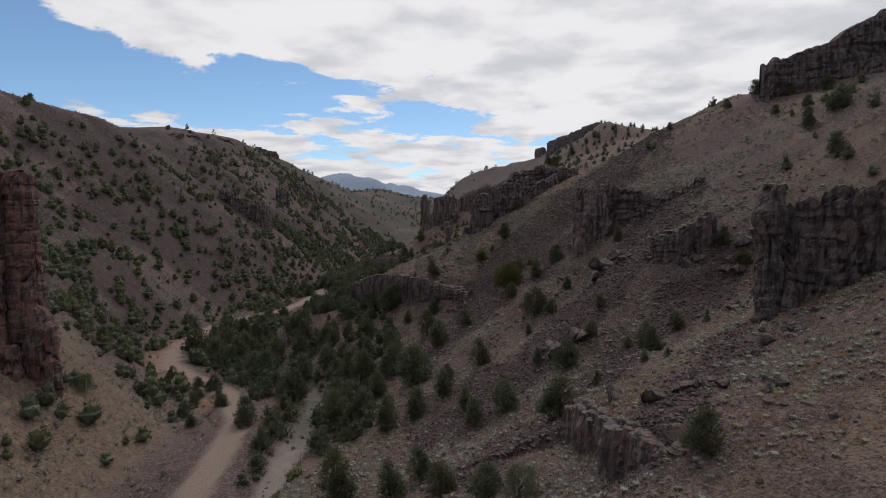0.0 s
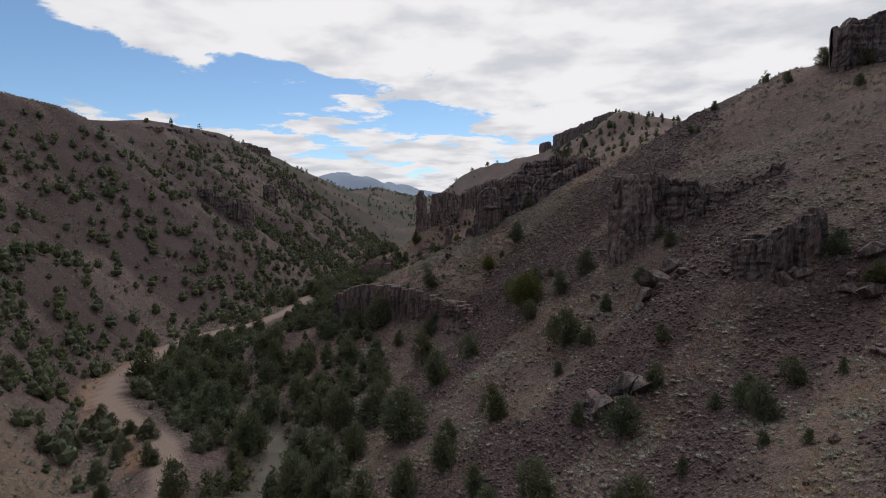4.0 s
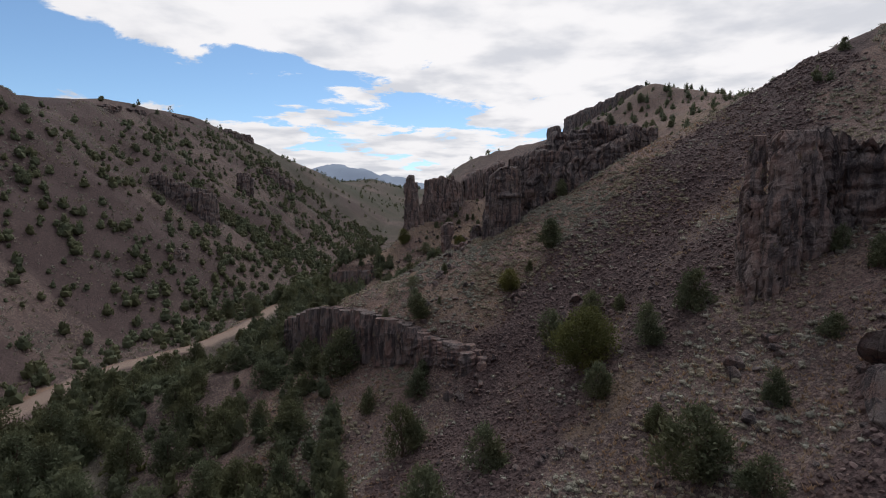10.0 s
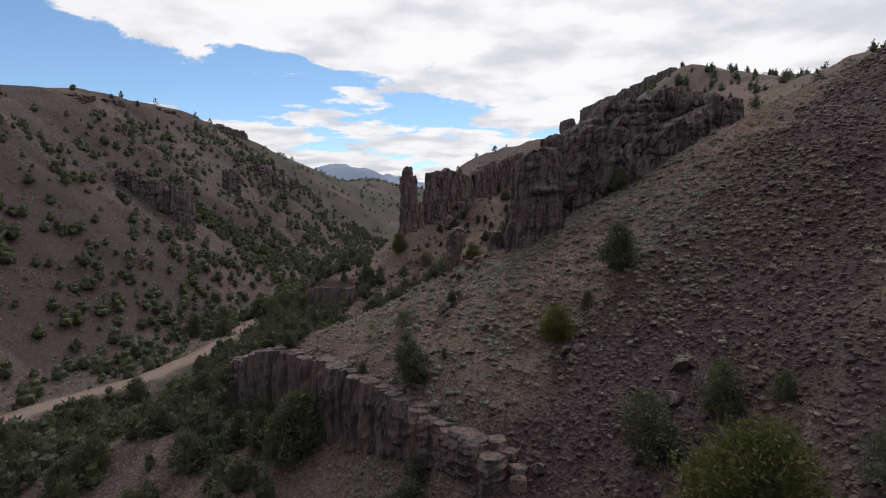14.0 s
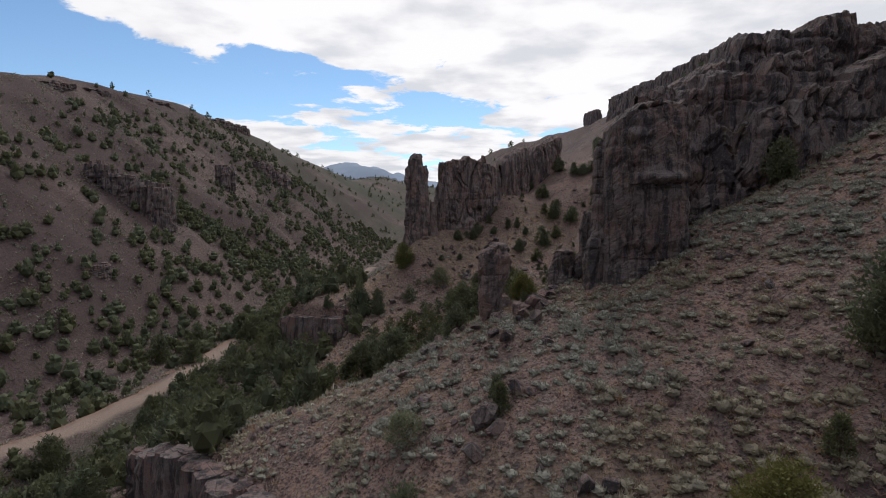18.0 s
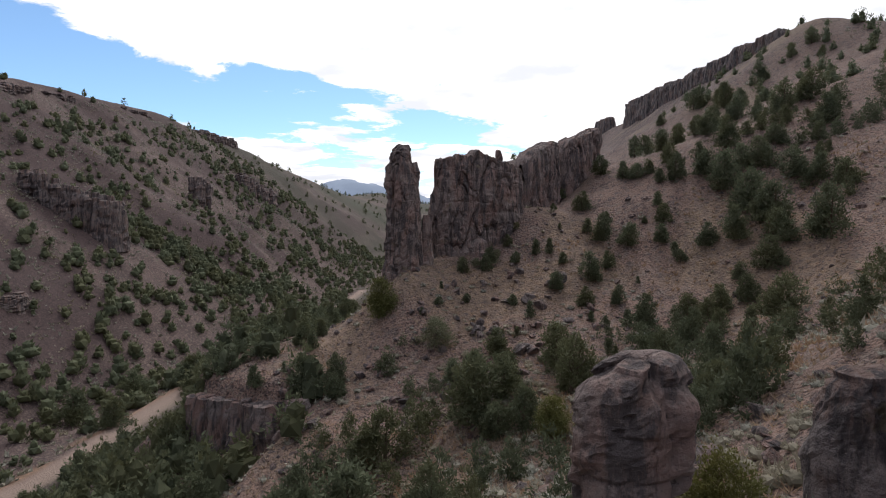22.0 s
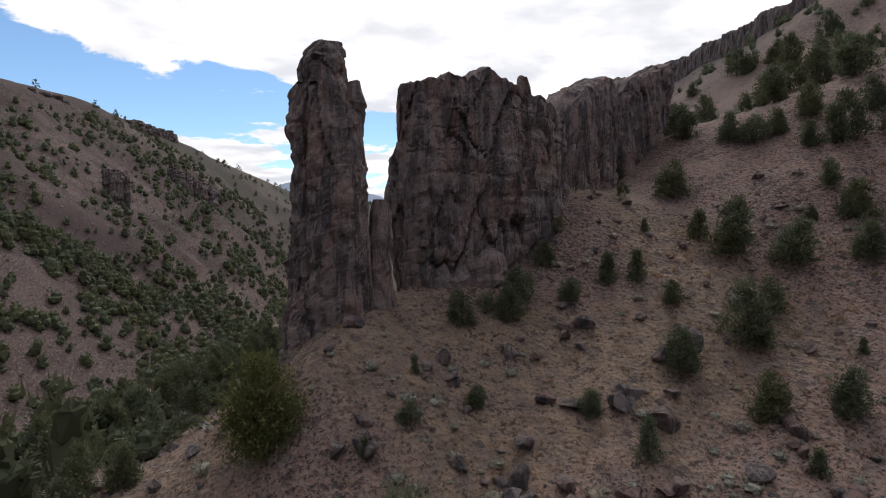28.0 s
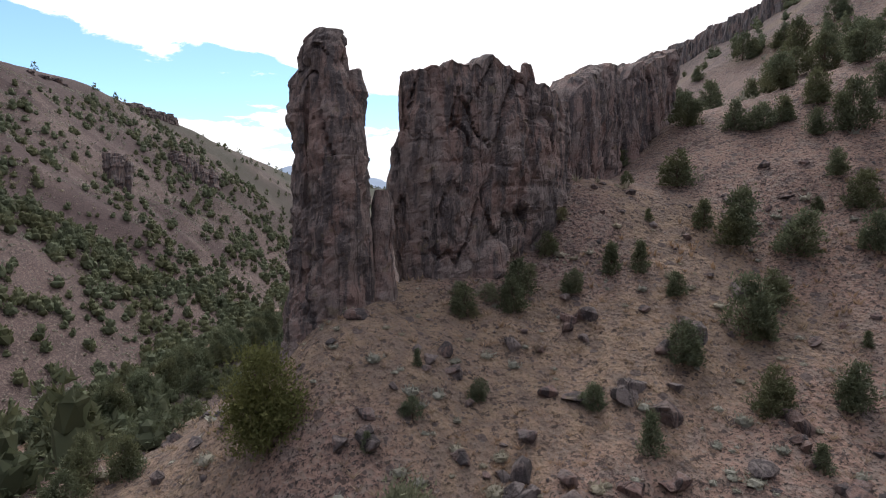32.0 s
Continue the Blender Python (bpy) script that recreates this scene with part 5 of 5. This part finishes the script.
JUNIPERS_SPUR = ((4.2, 174.6, 2, "a"), (-1.5, 173.2, 1), (1.2, 161.8, 1.4), (-3.8, 161.7, 1.9, "b"), (3.8, 171.6, 1.2), (16.7, 155.4, 4.5), (-3.2, 156, 3.3), (1.2, 160.5, 1.7), (13.4, 153.1, 1.6), (10.4, 151.1, 3.1, "a"), (-7.9, 158.5, 1.6), (0.4, 153.2, 1.1), (22.3, 173.1, 3.2), (-0.7, 175.6, 2.5), (-2.7, 153.6, 3.4), (-15, 159.9, 7.5), (-19.9, 164.1, 4.5), (-23.8, 167.5, 3.9), (-28.7, 164.8, 4.5), (-21.5, 154.3, 3.9), (-26, 154.3, 4.8), (64.8, 163.6, 2.2), (83.9, 153.9, 4.1), (77, 155.5, 2.8))
JUNIPERS_SECOND_SLOPE = ((13.8, 138.6, 4.3), (18.2, 138.1, 3.3), (20.8, 135.5, 2), (15, 128.2, 6.2, "a"), (20.8, 127, 3.8), (25.5, 127.5, 4.2), (-2.5, 144.8, 4.1), (-1.9, 147.5, 2.3), (-9.1, 146.7, 3.4), (36.5, 118.1, 2.8), (36.6, 122.7, 2.5), (30.7, 114.9, 2.1), (24.7, 112.2, 2.8), (18.1, 110, 5.4), (20.5, 105.8, 2.7), (17.5, 115.7, 2.5), (15, 122.9, 3.4), (4.3, 122.4, 4.4), (-0.9, 117.7, 5.7), (-3.8, 135, 6.1), (-10.3, 130.4, 2.8), (-13.8, 142.2, 3.3), (-20.1, 148.9, 5.4), (-29.9, 142.6, 5.9), (-24.7, 141.3, 5.8), (-18.4, 138.5, 4.8), (-5.5, 106.2, 6.9), (-12.4, 136.6, 4.6), (-10.5, 116.5, 6.4), (-17.5, 120.1, 7.5))
JUNIPERS_SECOND_SLOPE_MORE = ((-20.5, 110.3, 6.8), (-12.6, 106.6, 5.5), (-21.2, 128.4, 6.9), (78.9, 135.8, 2.4), (92.9, 149.1, 4), (81.9, 128.6, 2.8), (88.2, 146.4, 3.8), (80.6, 115.6, 4.8), (73, 114.3, 4.2), (93, 138.7, 3.6))
JUNIPERS_VALLEY = ((-33, 160, 4.3), (-44.6, 166.9, 4.7), (-41.7, 168.7, 4.8), (-31.8, 155.3, 5.8), (-56.3, 160.6, 7.2), (-62.8, 163.3, 7.4), (-71.2, 162.6, 7.3), (-46, 153.9, 6.7), (-38.9, 152.2, 6.6), (-48.3, 145.3, 6.1), (-54.8, 144, 6), (-32, 120.3, 6.7), (-35.1, 137.9, 7.5), (-43.9, 137.9, 7.5), (-54.8, 150.1, 7.5), (-62.3, 153.8, 7.2), (-63.6, 128.7, 2.8), (-60.7, 129.7, 2.4), (-50.9, 123.9, 3.5), (-62.9, 125.4, 2.7), (-52.9, 119.2, 3.3), (-55.5, 125.7, 2.7), (-40.1, 160.5, 7.4), (-36.8, 103.4, 5.4), (-47.6, 104.5, 2.3), (-51.8, 115.8, 3.1), (-60.4, 118.7, 2.6), (-46, 113.7, 3.5), (-64.5, 133.2, 3), (-51, 109.4, 3.5))
JUNIPERS_VALLEY_MORE = ((-77.7, 128.6, 4.8), (-61.8, 96.2, 3.1, "b"))
JUNIPERS_FIRST_SLOPE = ((19, 85.8, 4.2), (15.3, 89.7, 2.6), (23.7, 89.6, 2.8), (15.7, 103.1, 2), (27.5, 83.8, 1.6), (26.7, 95.6, 2.3), (6.2, 99, 4.9), (0.7, 97.6, 3.6), (40, 99, 2.4), (29, 78.3, 3.7), (33.6, 81, 2.6), (37.5, 79.6, 1.6), (28, 69.9, 1.3), (26.2, 72.9, 1.4), (20.8, 75.2, 1.5), (14.7, 69.6, 4.8), (9, 82.2, 4.7), (3.5, 87.1, 3.2), (0.1, 93.8, 4.3), (47.1, 88.1, 2.5), (46.5, 93.8, 3.1), (4.8, 81.1, 3.9), (-4.6, 91, 5.3), (-8.8, 90, 5.3), (-14.1, 95.7, 6.5), (-19.6, 99.4, 6.8), (17.7, 37.6, 3.2), (29.5, 81, 3.4), (68.2, 98.9, 3.6), (6.9, 49.6, 3.2, "b"))
JUNIPERS_FIRST_SLOPE_MORE = ((4.2, 53.6, 3.5), (-0.2, 59.4, 3.9), (-3, 67.1, 4.3), (-6.2, 64.3, 4.2), (-14.1, 71.1, 6.1))
stand = random.Random(31)
for k in range(60):
    y = stand.uniform(282, 398)
    x = float(np.interp(y, *zip(*[(q[1], q[0]) for q in ROAD]))) + stand.uniform(3.2, 6.5)
    tree(x, y, stand.uniform(5.0, 7.4))
for stretch in (JUNIPERS_SPIRE_FOOT, JUNIPERS_SPIRE_FOOT_MORE, JUNIPERS_VALLEY_HEAD, JUNIPERS_HOLLOW_SIDE, JUNIPERS_HOLLOW_SIDE_MORE, JUNIPERS_UPPER_HOLLOW, JUNIPERS_UPPER_HOLLOW_MORE, JUNIPERS_HOLLOW, JUNIPERS_HOLLOW_MORE, JUNIPERS_SPUR, JUNIPERS_SECOND_SLOPE, JUNIPERS_SECOND_SLOPE_MORE, JUNIPERS_VALLEY, JUNIPERS_VALLEY_MORE, JUNIPERS_FIRST_SLOPE, JUNIPERS_FIRST_SLOPE_MORE):
    for spot in stretch:
        tree(*spot)

# ---- scattered growth and stones ----


def scatter(n, box, keep, seed):
    """Places on the ground, kept where keep(x, y) beats a random number."""
    rng = np.random.default_rng(seed)
    x, y = rng.uniform(box[0], box[1], n), rng.uniform(box[2], box[3], n)
    k = rng.uniform(0, 1, n) < keep(x, y)
    x, y = x[k], y[k]
    return x, y, land(x, y), rng


def strew(name, kinds, x, y, z, size, squash, rng, mat, label, category):
    """Many small pieces as one object: each one a turned and scaled copy of one of the kinds."""
    VV, FF, base = [], [], 0
    which = rng.integers(0, len(kinds), len(x))
    turn = rng.uniform(0, 2 * math.pi, len(x))
    for k, (V, T) in enumerate(kinds):
        m = which == k
        if not m.any():
            continue
        c, s, sz = np.cos(turn[m]), np.sin(turn[m]), size[m]
        P = np.stack([V[None, :, 0] * c[:, None] - V[None, :, 1] * s[:, None], V[None, :, 0] * s[:, None] + V[None, :, 1] * c[:, None], V[None, :, 2] * squash[m][:, None] + 0 * c[:, None]], -1) * sz[:, None, None]
        P += np.stack([x[m], y[m], z[m]], -1)[:, None]
        n = m.sum()
        FF.append((T[None] + (np.arange(n) * len(V))[:, None, None]).reshape(-1, 3) + base)
        VV.append(P.reshape(-1, 3))
        base += n * len(V)
    me = array_mesh(name, np.vstack(VV), np.vstack(FF), mat)
    return tagged(new(name, me), label, category, kind="stuff")


def puff(seed, n, flat=0.7, length=0.12, width=0.04):
    """A low rounded shrub about 1 m across: n small leaves in a loose ragged dome."""
    rng = np.random.default_rng(seed)
    N = rng.normal(size=(n, 3))
    N[:, 2] = np.abs(N[:, 2]) * 0.9 + 0.15
    N /= np.linalg.norm(N, axis=1)[:, None]
    lump = 1 + 0.35 * vnoise(N[:, 0] * 1.6 + seed, N[:, 1] * 1.6, N[:, 2] * 1.6, seed)
    P = N * (rng.uniform(0.12, 0.46, (n, 1)) * lump[:, None]) * np.array([1.15, 1.15, flat]) + np.array([0, 0, 0.06])
    return blades(P, N * 0.7 + np.array([0, 0, 0.45]) + rng.normal(size=N.shape) * 0.45, rng.uniform(0.6, 1.3, n) * length, rng.uniform(0.7, 1.3, n) * width, rng)


def tuft(seed, n, width=0.17, splay=0.5):
    rng = np.random.default_rng(seed)
    a = rng.uniform(0, 6.28, n)
    lean = splay * rng.uniform(0.5, 1.5, n)
    N = np.stack([np.cos(a) * lean, np.sin(a) * lean, np.ones(n)], 1)
    out = rng.uniform(0.04, 0.3, n) if n > 6 else 0.12
    P = np.stack([np.cos(a) * out, np.sin(a) * out, np.zeros(n) + 0.05], 1)
    return blades(P, N, rng.uniform(0.5, 1.0, n), np.full(n, width), rng)


def stone_kind(seed, detail=1):
    bm = boulder_mesh(seed, detail)
    V = np.array([v.co[:] for v in bm.verts])
    T = np.array([[v.index for v in f.verts] for f in bm.faces])
    bm.free()
    return V, T


def open_ground(x, y):
    return smooth(2.8, 4.2, beside(x, y, ROAD)) * smooth(1.5, 3.0, beside(x, y, CREEK))


def bare(x, y):
    """1 on the stony, nearly bare ground round the spire, 0 elsewhere."""
    return smooth(196, 212, y) * smooth(-30, -20, x)


def brush_density(x, y):
    patch = smooth(-0.35, 0.45, fbm(x / 7, y / 7, octaves=3, seed=61))
    return (0.12 + 0.88 * patch) * (1 - 0.85 * scree_mask(x, y)) * open_ground(x, y) * (1 - 0.88 * bare(x, y))


def sage_plant(seed, detail, n, length, width):
    """A sagebrush about 1 m across: a lumpy low dome with leafy sprays standing out of it."""
    rng = np.random.default_rng(seed)
    bm = bmesh.new()
    bmesh.ops.create_icosphere(bm, subdivisions=detail, radius=0.5)
    bmesh.ops.delete(bm, geom=[v for v in bm.verts if v.co.z < -0.3], context="VERTS")
    bm.verts.index_update()
    B = np.array([v.co[:] for v in bm.verts])
    F_ = np.array([[v.index for v in f.verts] for f in bm.faces])
    bm.free()
    B = B * rng.uniform(0.6, 1.0, (len(B), 1)) * np.array([0.82, 0.82, 0.6]) + np.array([0, 0, 0.12])
    V, T = puff(seed + 1000, n, 0.9, length, width)
    return np.vstack([B, V]), np.vstack([F_, T + len(B)])


SAGE_KINDS = [sage_plant(200 + i, 1, 16, 0.25, 0.085) for i in range(8)]
FINE_SAGE = [sage_plant(260 + i, 2, 70, 0.16, 0.050) for i in range(8)]


def close_by(x, y):
    """The spur and the stony ground below the spire, where single leaves show."""
    return ((x > -8) & (x < 34) & (y > 147) & (y < 186)) | ((x > -12) & (x < 18) & (y > 204) & (y < 228))
x, y, z, rng = scatter(64000, (-26, 62, 22, 232), lambda x, y: brush_density(x, y) * ~close_by(x, y), 81)
strew("sagebrush", SAGE_KINDS, x, y, z - 0.05, 0.34 + 0.70 * rng.uniform(0, 1, len(x)) ** 2.2, rng.uniform(0.65, 1.0, len(x)), rng, SAGE, "pale grey-green sagebrush covering the dry slopes", "sagebrush")
x, y, z, rng = scatter(21000, (-12, 34, 147, 228), lambda x, y: (brush_density(x, y) + 0.25 * smooth(200, 190, y)) * close_by(x, y), 94)
strew("sagebrush", FINE_SAGE, x, y, z - 0.05, 0.34 + 0.66 * rng.uniform(0, 1, len(x)) ** 1.8, rng.uniform(0.65, 1.0, len(x)), rng, SAGE, "pale grey sagebrush on the spur below the rocks", "sagebrush")


def grass_density(x, y):
    return (0.25 + 0.75 * smooth(-0.4, 0.4, fbm(x / 8, y / 8, octaves=2, seed=65))) * open_ground(x, y) * (1 - 0.92 * scree_mask(x, y)) * (1 - 0.35 * bare(x, y))


x, y, z, rng = scatter(56000, (-26, 48, 32, 232), lambda x, y: grass_density(x, y) * ~close_by(x, y), 82)
strew("dry_grass", [tuft(300 + i, 5) for i in range(6)], x, y, z - 0.02, rng.uniform(0.22, 0.55, len(x)), rng.uniform(0.5, 1.0, len(x)), rng, STRAW, "tufts of dry straw-coloured grass on the slopes", "grass")
x, y, z, rng = scatter(17000, (-12, 34, 147, 228), lambda x, y: (0.35 + 0.65 * grass_density(x, y)) * close_by(x, y), 95)
strew("dry_grass", [tuft(320 + i, 13, 0.055, 0.8) for i in range(6)], x, y, z - 0.02, 0.16 + 0.34 * rng.uniform(0, 1, len(x)) ** 1.5, rng.uniform(0.5, 0.9, len(x)), rng, STRAW, "fine tufts of dry grass on the spur", "grass")
THIN_SAGE = [puff(240 + i, 10, 0.8, 0.42, 0.17) for i in range(5)]
x, y, z, rng = scatter(20000, (-30, 100, 20, 300), lambda x, y: brush_density(x, y) * np.where((x > -26) & (x < 62) & (y > 22) & (y < 232), 0, 1), 92)
strew("sagebrush", THIN_SAGE, x, y, z - 0.05, rng.uniform(0.5, 1.2, len(x)), rng.uniform(0.7, 1.0, len(x)), rng, SAGE, "pale sagebrush on the upper slopes", "sagebrush")
FAR_SAGE = [puff(220 + i, 5, 0.8, 0.5, 0.26) for i in range(4)]
x, y, z, rng = scatter(44000, (-190, -40, 60, 600), lambda x, y: (0.2 + 0.8 * smooth(-0.3, 0.5, fbm(x / 12, y / 12, octaves=3, seed=67))) * open_ground(x, y), 83)
strew("sagebrush", FAR_SAGE, x, y, z - 0.05, rng.uniform(0.5, 1.2, len(x)), rng.uniform(0.7, 1.0, len(x)), rng, SAGE, "pale sagebrush dotted over the far slope", "sagebrush")
STONES = [stone_kind(400 + i) for i in range(6)]
x, y, z, rng = scatter(72000, (-12, 64, 38, 178), lambda x, y: 0.02 + 0.98 * scree_mask(x, y), 84)
strew("scree", STONES[:3], x, y, z, 0.20 + 0.50 * rng.uniform(0, 1, len(x)) ** 2, rng.uniform(0.5, 0.9, len(x)), rng, SCREE, "dark purplish scree in long runs down the slope", "scree")
x, y, z, rng = scatter(13000, (-30, 62, 30, 236), lambda x, y: 0.15 + 0.85 * smooth(0.0, 0.7, fbm(x / 9, y / 9, octaves=3, seed=69) + 0.10 * bare(x, y)), 85)
size = 0.20 + 0.95 * rng.uniform(0, 1, len(x)) ** 4
near_by = close_by(x, y) & (size > 0.27)
near_by &= np.cumsum(near_by) <= 260
far_off = ~near_by
strew("stones", STONES[3:], x[far_off], y[far_off], z[far_off], size[far_off], rng.uniform(0.5, 0.9, far_off.sum()), rng, BASALT, "loose dark stones scattered over the slope", "stones")
STONE_MESHES = [array_mesh("stone", V, T, BASALT) for V, T in (stone_kind(430 + i, 2) for i in range(6))]
for k, (sx, sy, sz, ss) in enumerate(zip(x[near_by], y[near_by], z[near_by], size[near_by])):
    ob = new("stone", STONE_MESHES[k % 6])
    ob.matrix_basis = Matrix.LocRotScale((sx, sy, sz + 0.12 * ss), Euler((0.2 * (k % 3), 0.15 * (k % 2), k * 1.7)), (ss * 1.2, ss, ss * (0.6 + 0.1 * (k % 4))))
    tagged(ob, "small angular dark stone lying among dry grass", "stone", "loose stones below the rocks")

# woods: the far slope, the upper slopes and the creek's thicket
def far_tree(seed, m=30):
    """A juniper seen from far, 1 m tall: a rough lumpy body in two storeys with ragged sprays round it."""
    rng = np.random.default_rng(seed)
    VV, TT, n = [], [], 0
    for k, (zc, r, tall) in enumerate(((0.30, 0.42, 0.34), (0.62, 0.27, 0.34))):
        bm = bmesh.new()
        bmesh.ops.create_icosphere(bm, subdivisions=1, radius=1.0)
        B = np.array([v.co[:] for v in bm.verts])
        F_ = np.array([[v.index for v in f.verts] for f in bm.faces])
        bm.free()
        B = B * rng.uniform(0.7, 1.15, (len(B), 1)) * np.array([r, r, tall]) + np.array([*rng.uniform(-0.08, 0.08, 2), zc])
        VV.append(B)
        TT.append(F_ + n)
        n += len(B)
    a, u = rng.uniform(0, 6.28, m), rng.uniform(0.05, 0.92, m)
    r = 0.46 * np.minimum(1, 0.75 + u) * (1.03 - u) ** 0.6
    P = np.stack([r * np.cos(a), r * np.sin(a), u], 1)
    N = np.stack([np.cos(a) * 0.6, np.sin(a) * 0.6, np.full(m, 0.8)], 1)
    V, T = blades(P, N, rng.uniform(0.12, 0.22, m), rng.uniform(0.05, 0.09, m), rng)
    return np.vstack(VV + [V]), np.vstack(TT + [T + n])


FAR_TREES = [far_tree(500 + i) for i in range(8)]


def fat(kind, k):
    """The same foliage with leaves k times as large, for trees seen from far."""
    V, T = kind
    C = V.reshape(-1, 3, 3)
    mid = C.mean(1, keepdims=True)
    return ((C - mid) * k + mid).reshape(-1, 3), T


GULLY = ((-122, 362), (-104, 366), (-84, 379), (-66, 396))


def far_density(x, y):
    grove = smooth(-0.5, 0.6, fbm(x / 24, y / 24, octaves=3, seed=71))
    gully = smooth(20, 2, beside(x, y, GULLY) + 7 * fbm(x / 11, y / 11, octaves=2, seed=73))
    ground = land(x, y)
    low = smooth(62, 26, ground)
    crest_ = 1 - 0.96 * smooth(-22, -10, ground - np.interp(y, *zip(*CREST)))
    return np.clip(0.16 + 0.42 * grove + 0.5 * gully + 0.55 * low * grove + 0.12 * low, 0, 1) * crest_ * (1 - 0.9 * smooth(128, 108, y)) * smooth(3.5, 6, beside(x, y, ROAD))


x, y, z, rng = scatter(9600, (-200, -50, 70, 640), far_density, 86)
strew("far_junipers", FAR_TREES, x, y, z - 0.1, 1.3 + 3.3 * rng.uniform(0, 1, len(x)) ** 1.4, rng.uniform(0.8, 1.2, len(x)), rng, NEEDLES, "dark junipers dotted over the far canyon slope", "junipers")
x, y, z, rng = scatter(2200, (-130, -55, 285, 410), lambda x, y: np.maximum(0.7 * smooth(12, 2, beside(x, y, GULLY) + 5 * fbm(x / 9, y / 9, octaves=2, seed=74)), 0.5 * smooth(12, 4, beside(x, y, ROAD)) * smooth(3, 5, beside(x, y, ROAD))), 93)
strew("gully_junipers", FAR_TREES, x, y, z - 0.1, rng.uniform(2.0, 4.4, len(x)), rng.uniform(0.8, 1.2, len(x)), rng, NEEDLES, "dense dark junipers filling a gully", "junipers")
x, y, z, rng = scatter(1800, (-330, 60, 520, 1700), lambda x, y: 0.3 + 0.5 * smooth(-0.4, 0.4, fbm(x / 50, y / 50, seed=75)), 87)
strew("distant_junipers", [fat(crown(520 + i, 12, 5, "j"), 3.4) for i in range(4)], x, y, z - 0.2, rng.uniform(3, 6.5, len(x)), rng.uniform(0.8, 1.1, len(x)), rng, NEEDLES, "distant dark woods up the canyon", "woods")


def thick_tree(seed):
    """A bushy juniper of the thickets, 1 m tall: a solid core in a coat of fine sprays."""
    V, T = far_tree(seed, 6)
    V2, T2 = fat(crown(seed, 30, 7, "j"), 1.55)
    return np.vstack([V * np.array([0.72, 0.72, 0.9]), V2 * np.array([1.12, 1.12, 1.0])]), np.vstack([T, T2 + len(V)])


THICKET = [thick_tree(540 + i) for i in range(7)]

x, y, z, rng = scatter(1300, (55, 135, 40, 330), lambda x, y: 0.10 + 0.5 * smooth(225, 260, y) * 1.0, 88)
strew("upper_junipers", THICKET, x, y, z - 0.1, rng.uniform(1.2, 3.2, len(x)), rng.uniform(0.8, 1.2, len(x)), rng, NEEDLES, "dark junipers on the upper slopes", "junipers")


def thicket_density(x, y):
    c = beside(x, y, CREEK)
    bank = smooth(15, 6, c)
    lower = smooth(2, 8, x - np.interp(y, *zip(*[(q[1], q[0]) for q in CREEK]))) * smooth(-8, -22, x + 0.06 * (y - 160)) * 0.7 * smooth(100, 140, y)
    gaps = 0.35 + 0.65 * smooth(-0.5, 0.3, fbm(x / 9, y / 9, octaves=2, seed=77))
    return np.maximum(bank, lower) * gaps * smooth(2.2, 3.6, c) * smooth(3.6, 5.2, beside(x, y, ROAD)) * smooth(66, 100, y)


x, y, z, rng = scatter(5000, (-85, -5, 70, 400), thicket_density, 89)
strew("creek_thicket", THICKET, x, y, z - 0.1, rng.uniform(1.8, 4.8, len(x)), rng.uniform(0.8, 1.15, len(x)), rng, NEEDLES, "dense dark junipers and brush along the creek", "thicket")
x, y, z, rng = scatter(2200, (-85, -5, 60, 330), lambda x, y: smooth(10, 3, beside(x, y, CREEK)) * smooth(3.2, 4.2, beside(x, y, ROAD)) * smooth(1.2, 2.2, beside(x, y, CREEK)), 90)
strew("creek_brush", SAGE_KINDS, x, y, z - 0.05, rng.uniform(0.8, 2.2, len(x)), rng.uniform(0.8, 1.2, len(x)), rng, WILLOW, "low green willow brush on the creek's banks", "brush")
x, y, z, rng = scatter(620, (-12, 60, 184, 250), lambda x, y: smooth(0, 0.5, fbm(x / 8, y / 8, octaves=2, seed=79) + 0.25 + 0.9 * smooth(212, 196, y) * smooth(188, 194, y)) * np.maximum(smooth(214, 200, y + 0.25 * x - 6), smooth(30, 44, x)), 91)
strew("hollow_thicket", [crown(560 + i, 48, 15, "j") for i in range(5)], x, y, z - 0.1, rng.uniform(1.2, 3.4, len(x)), rng.uniform(0.75, 1.1, len(x)), rng, NEEDLES, "junipers and green brush filling the hollow", "thicket")
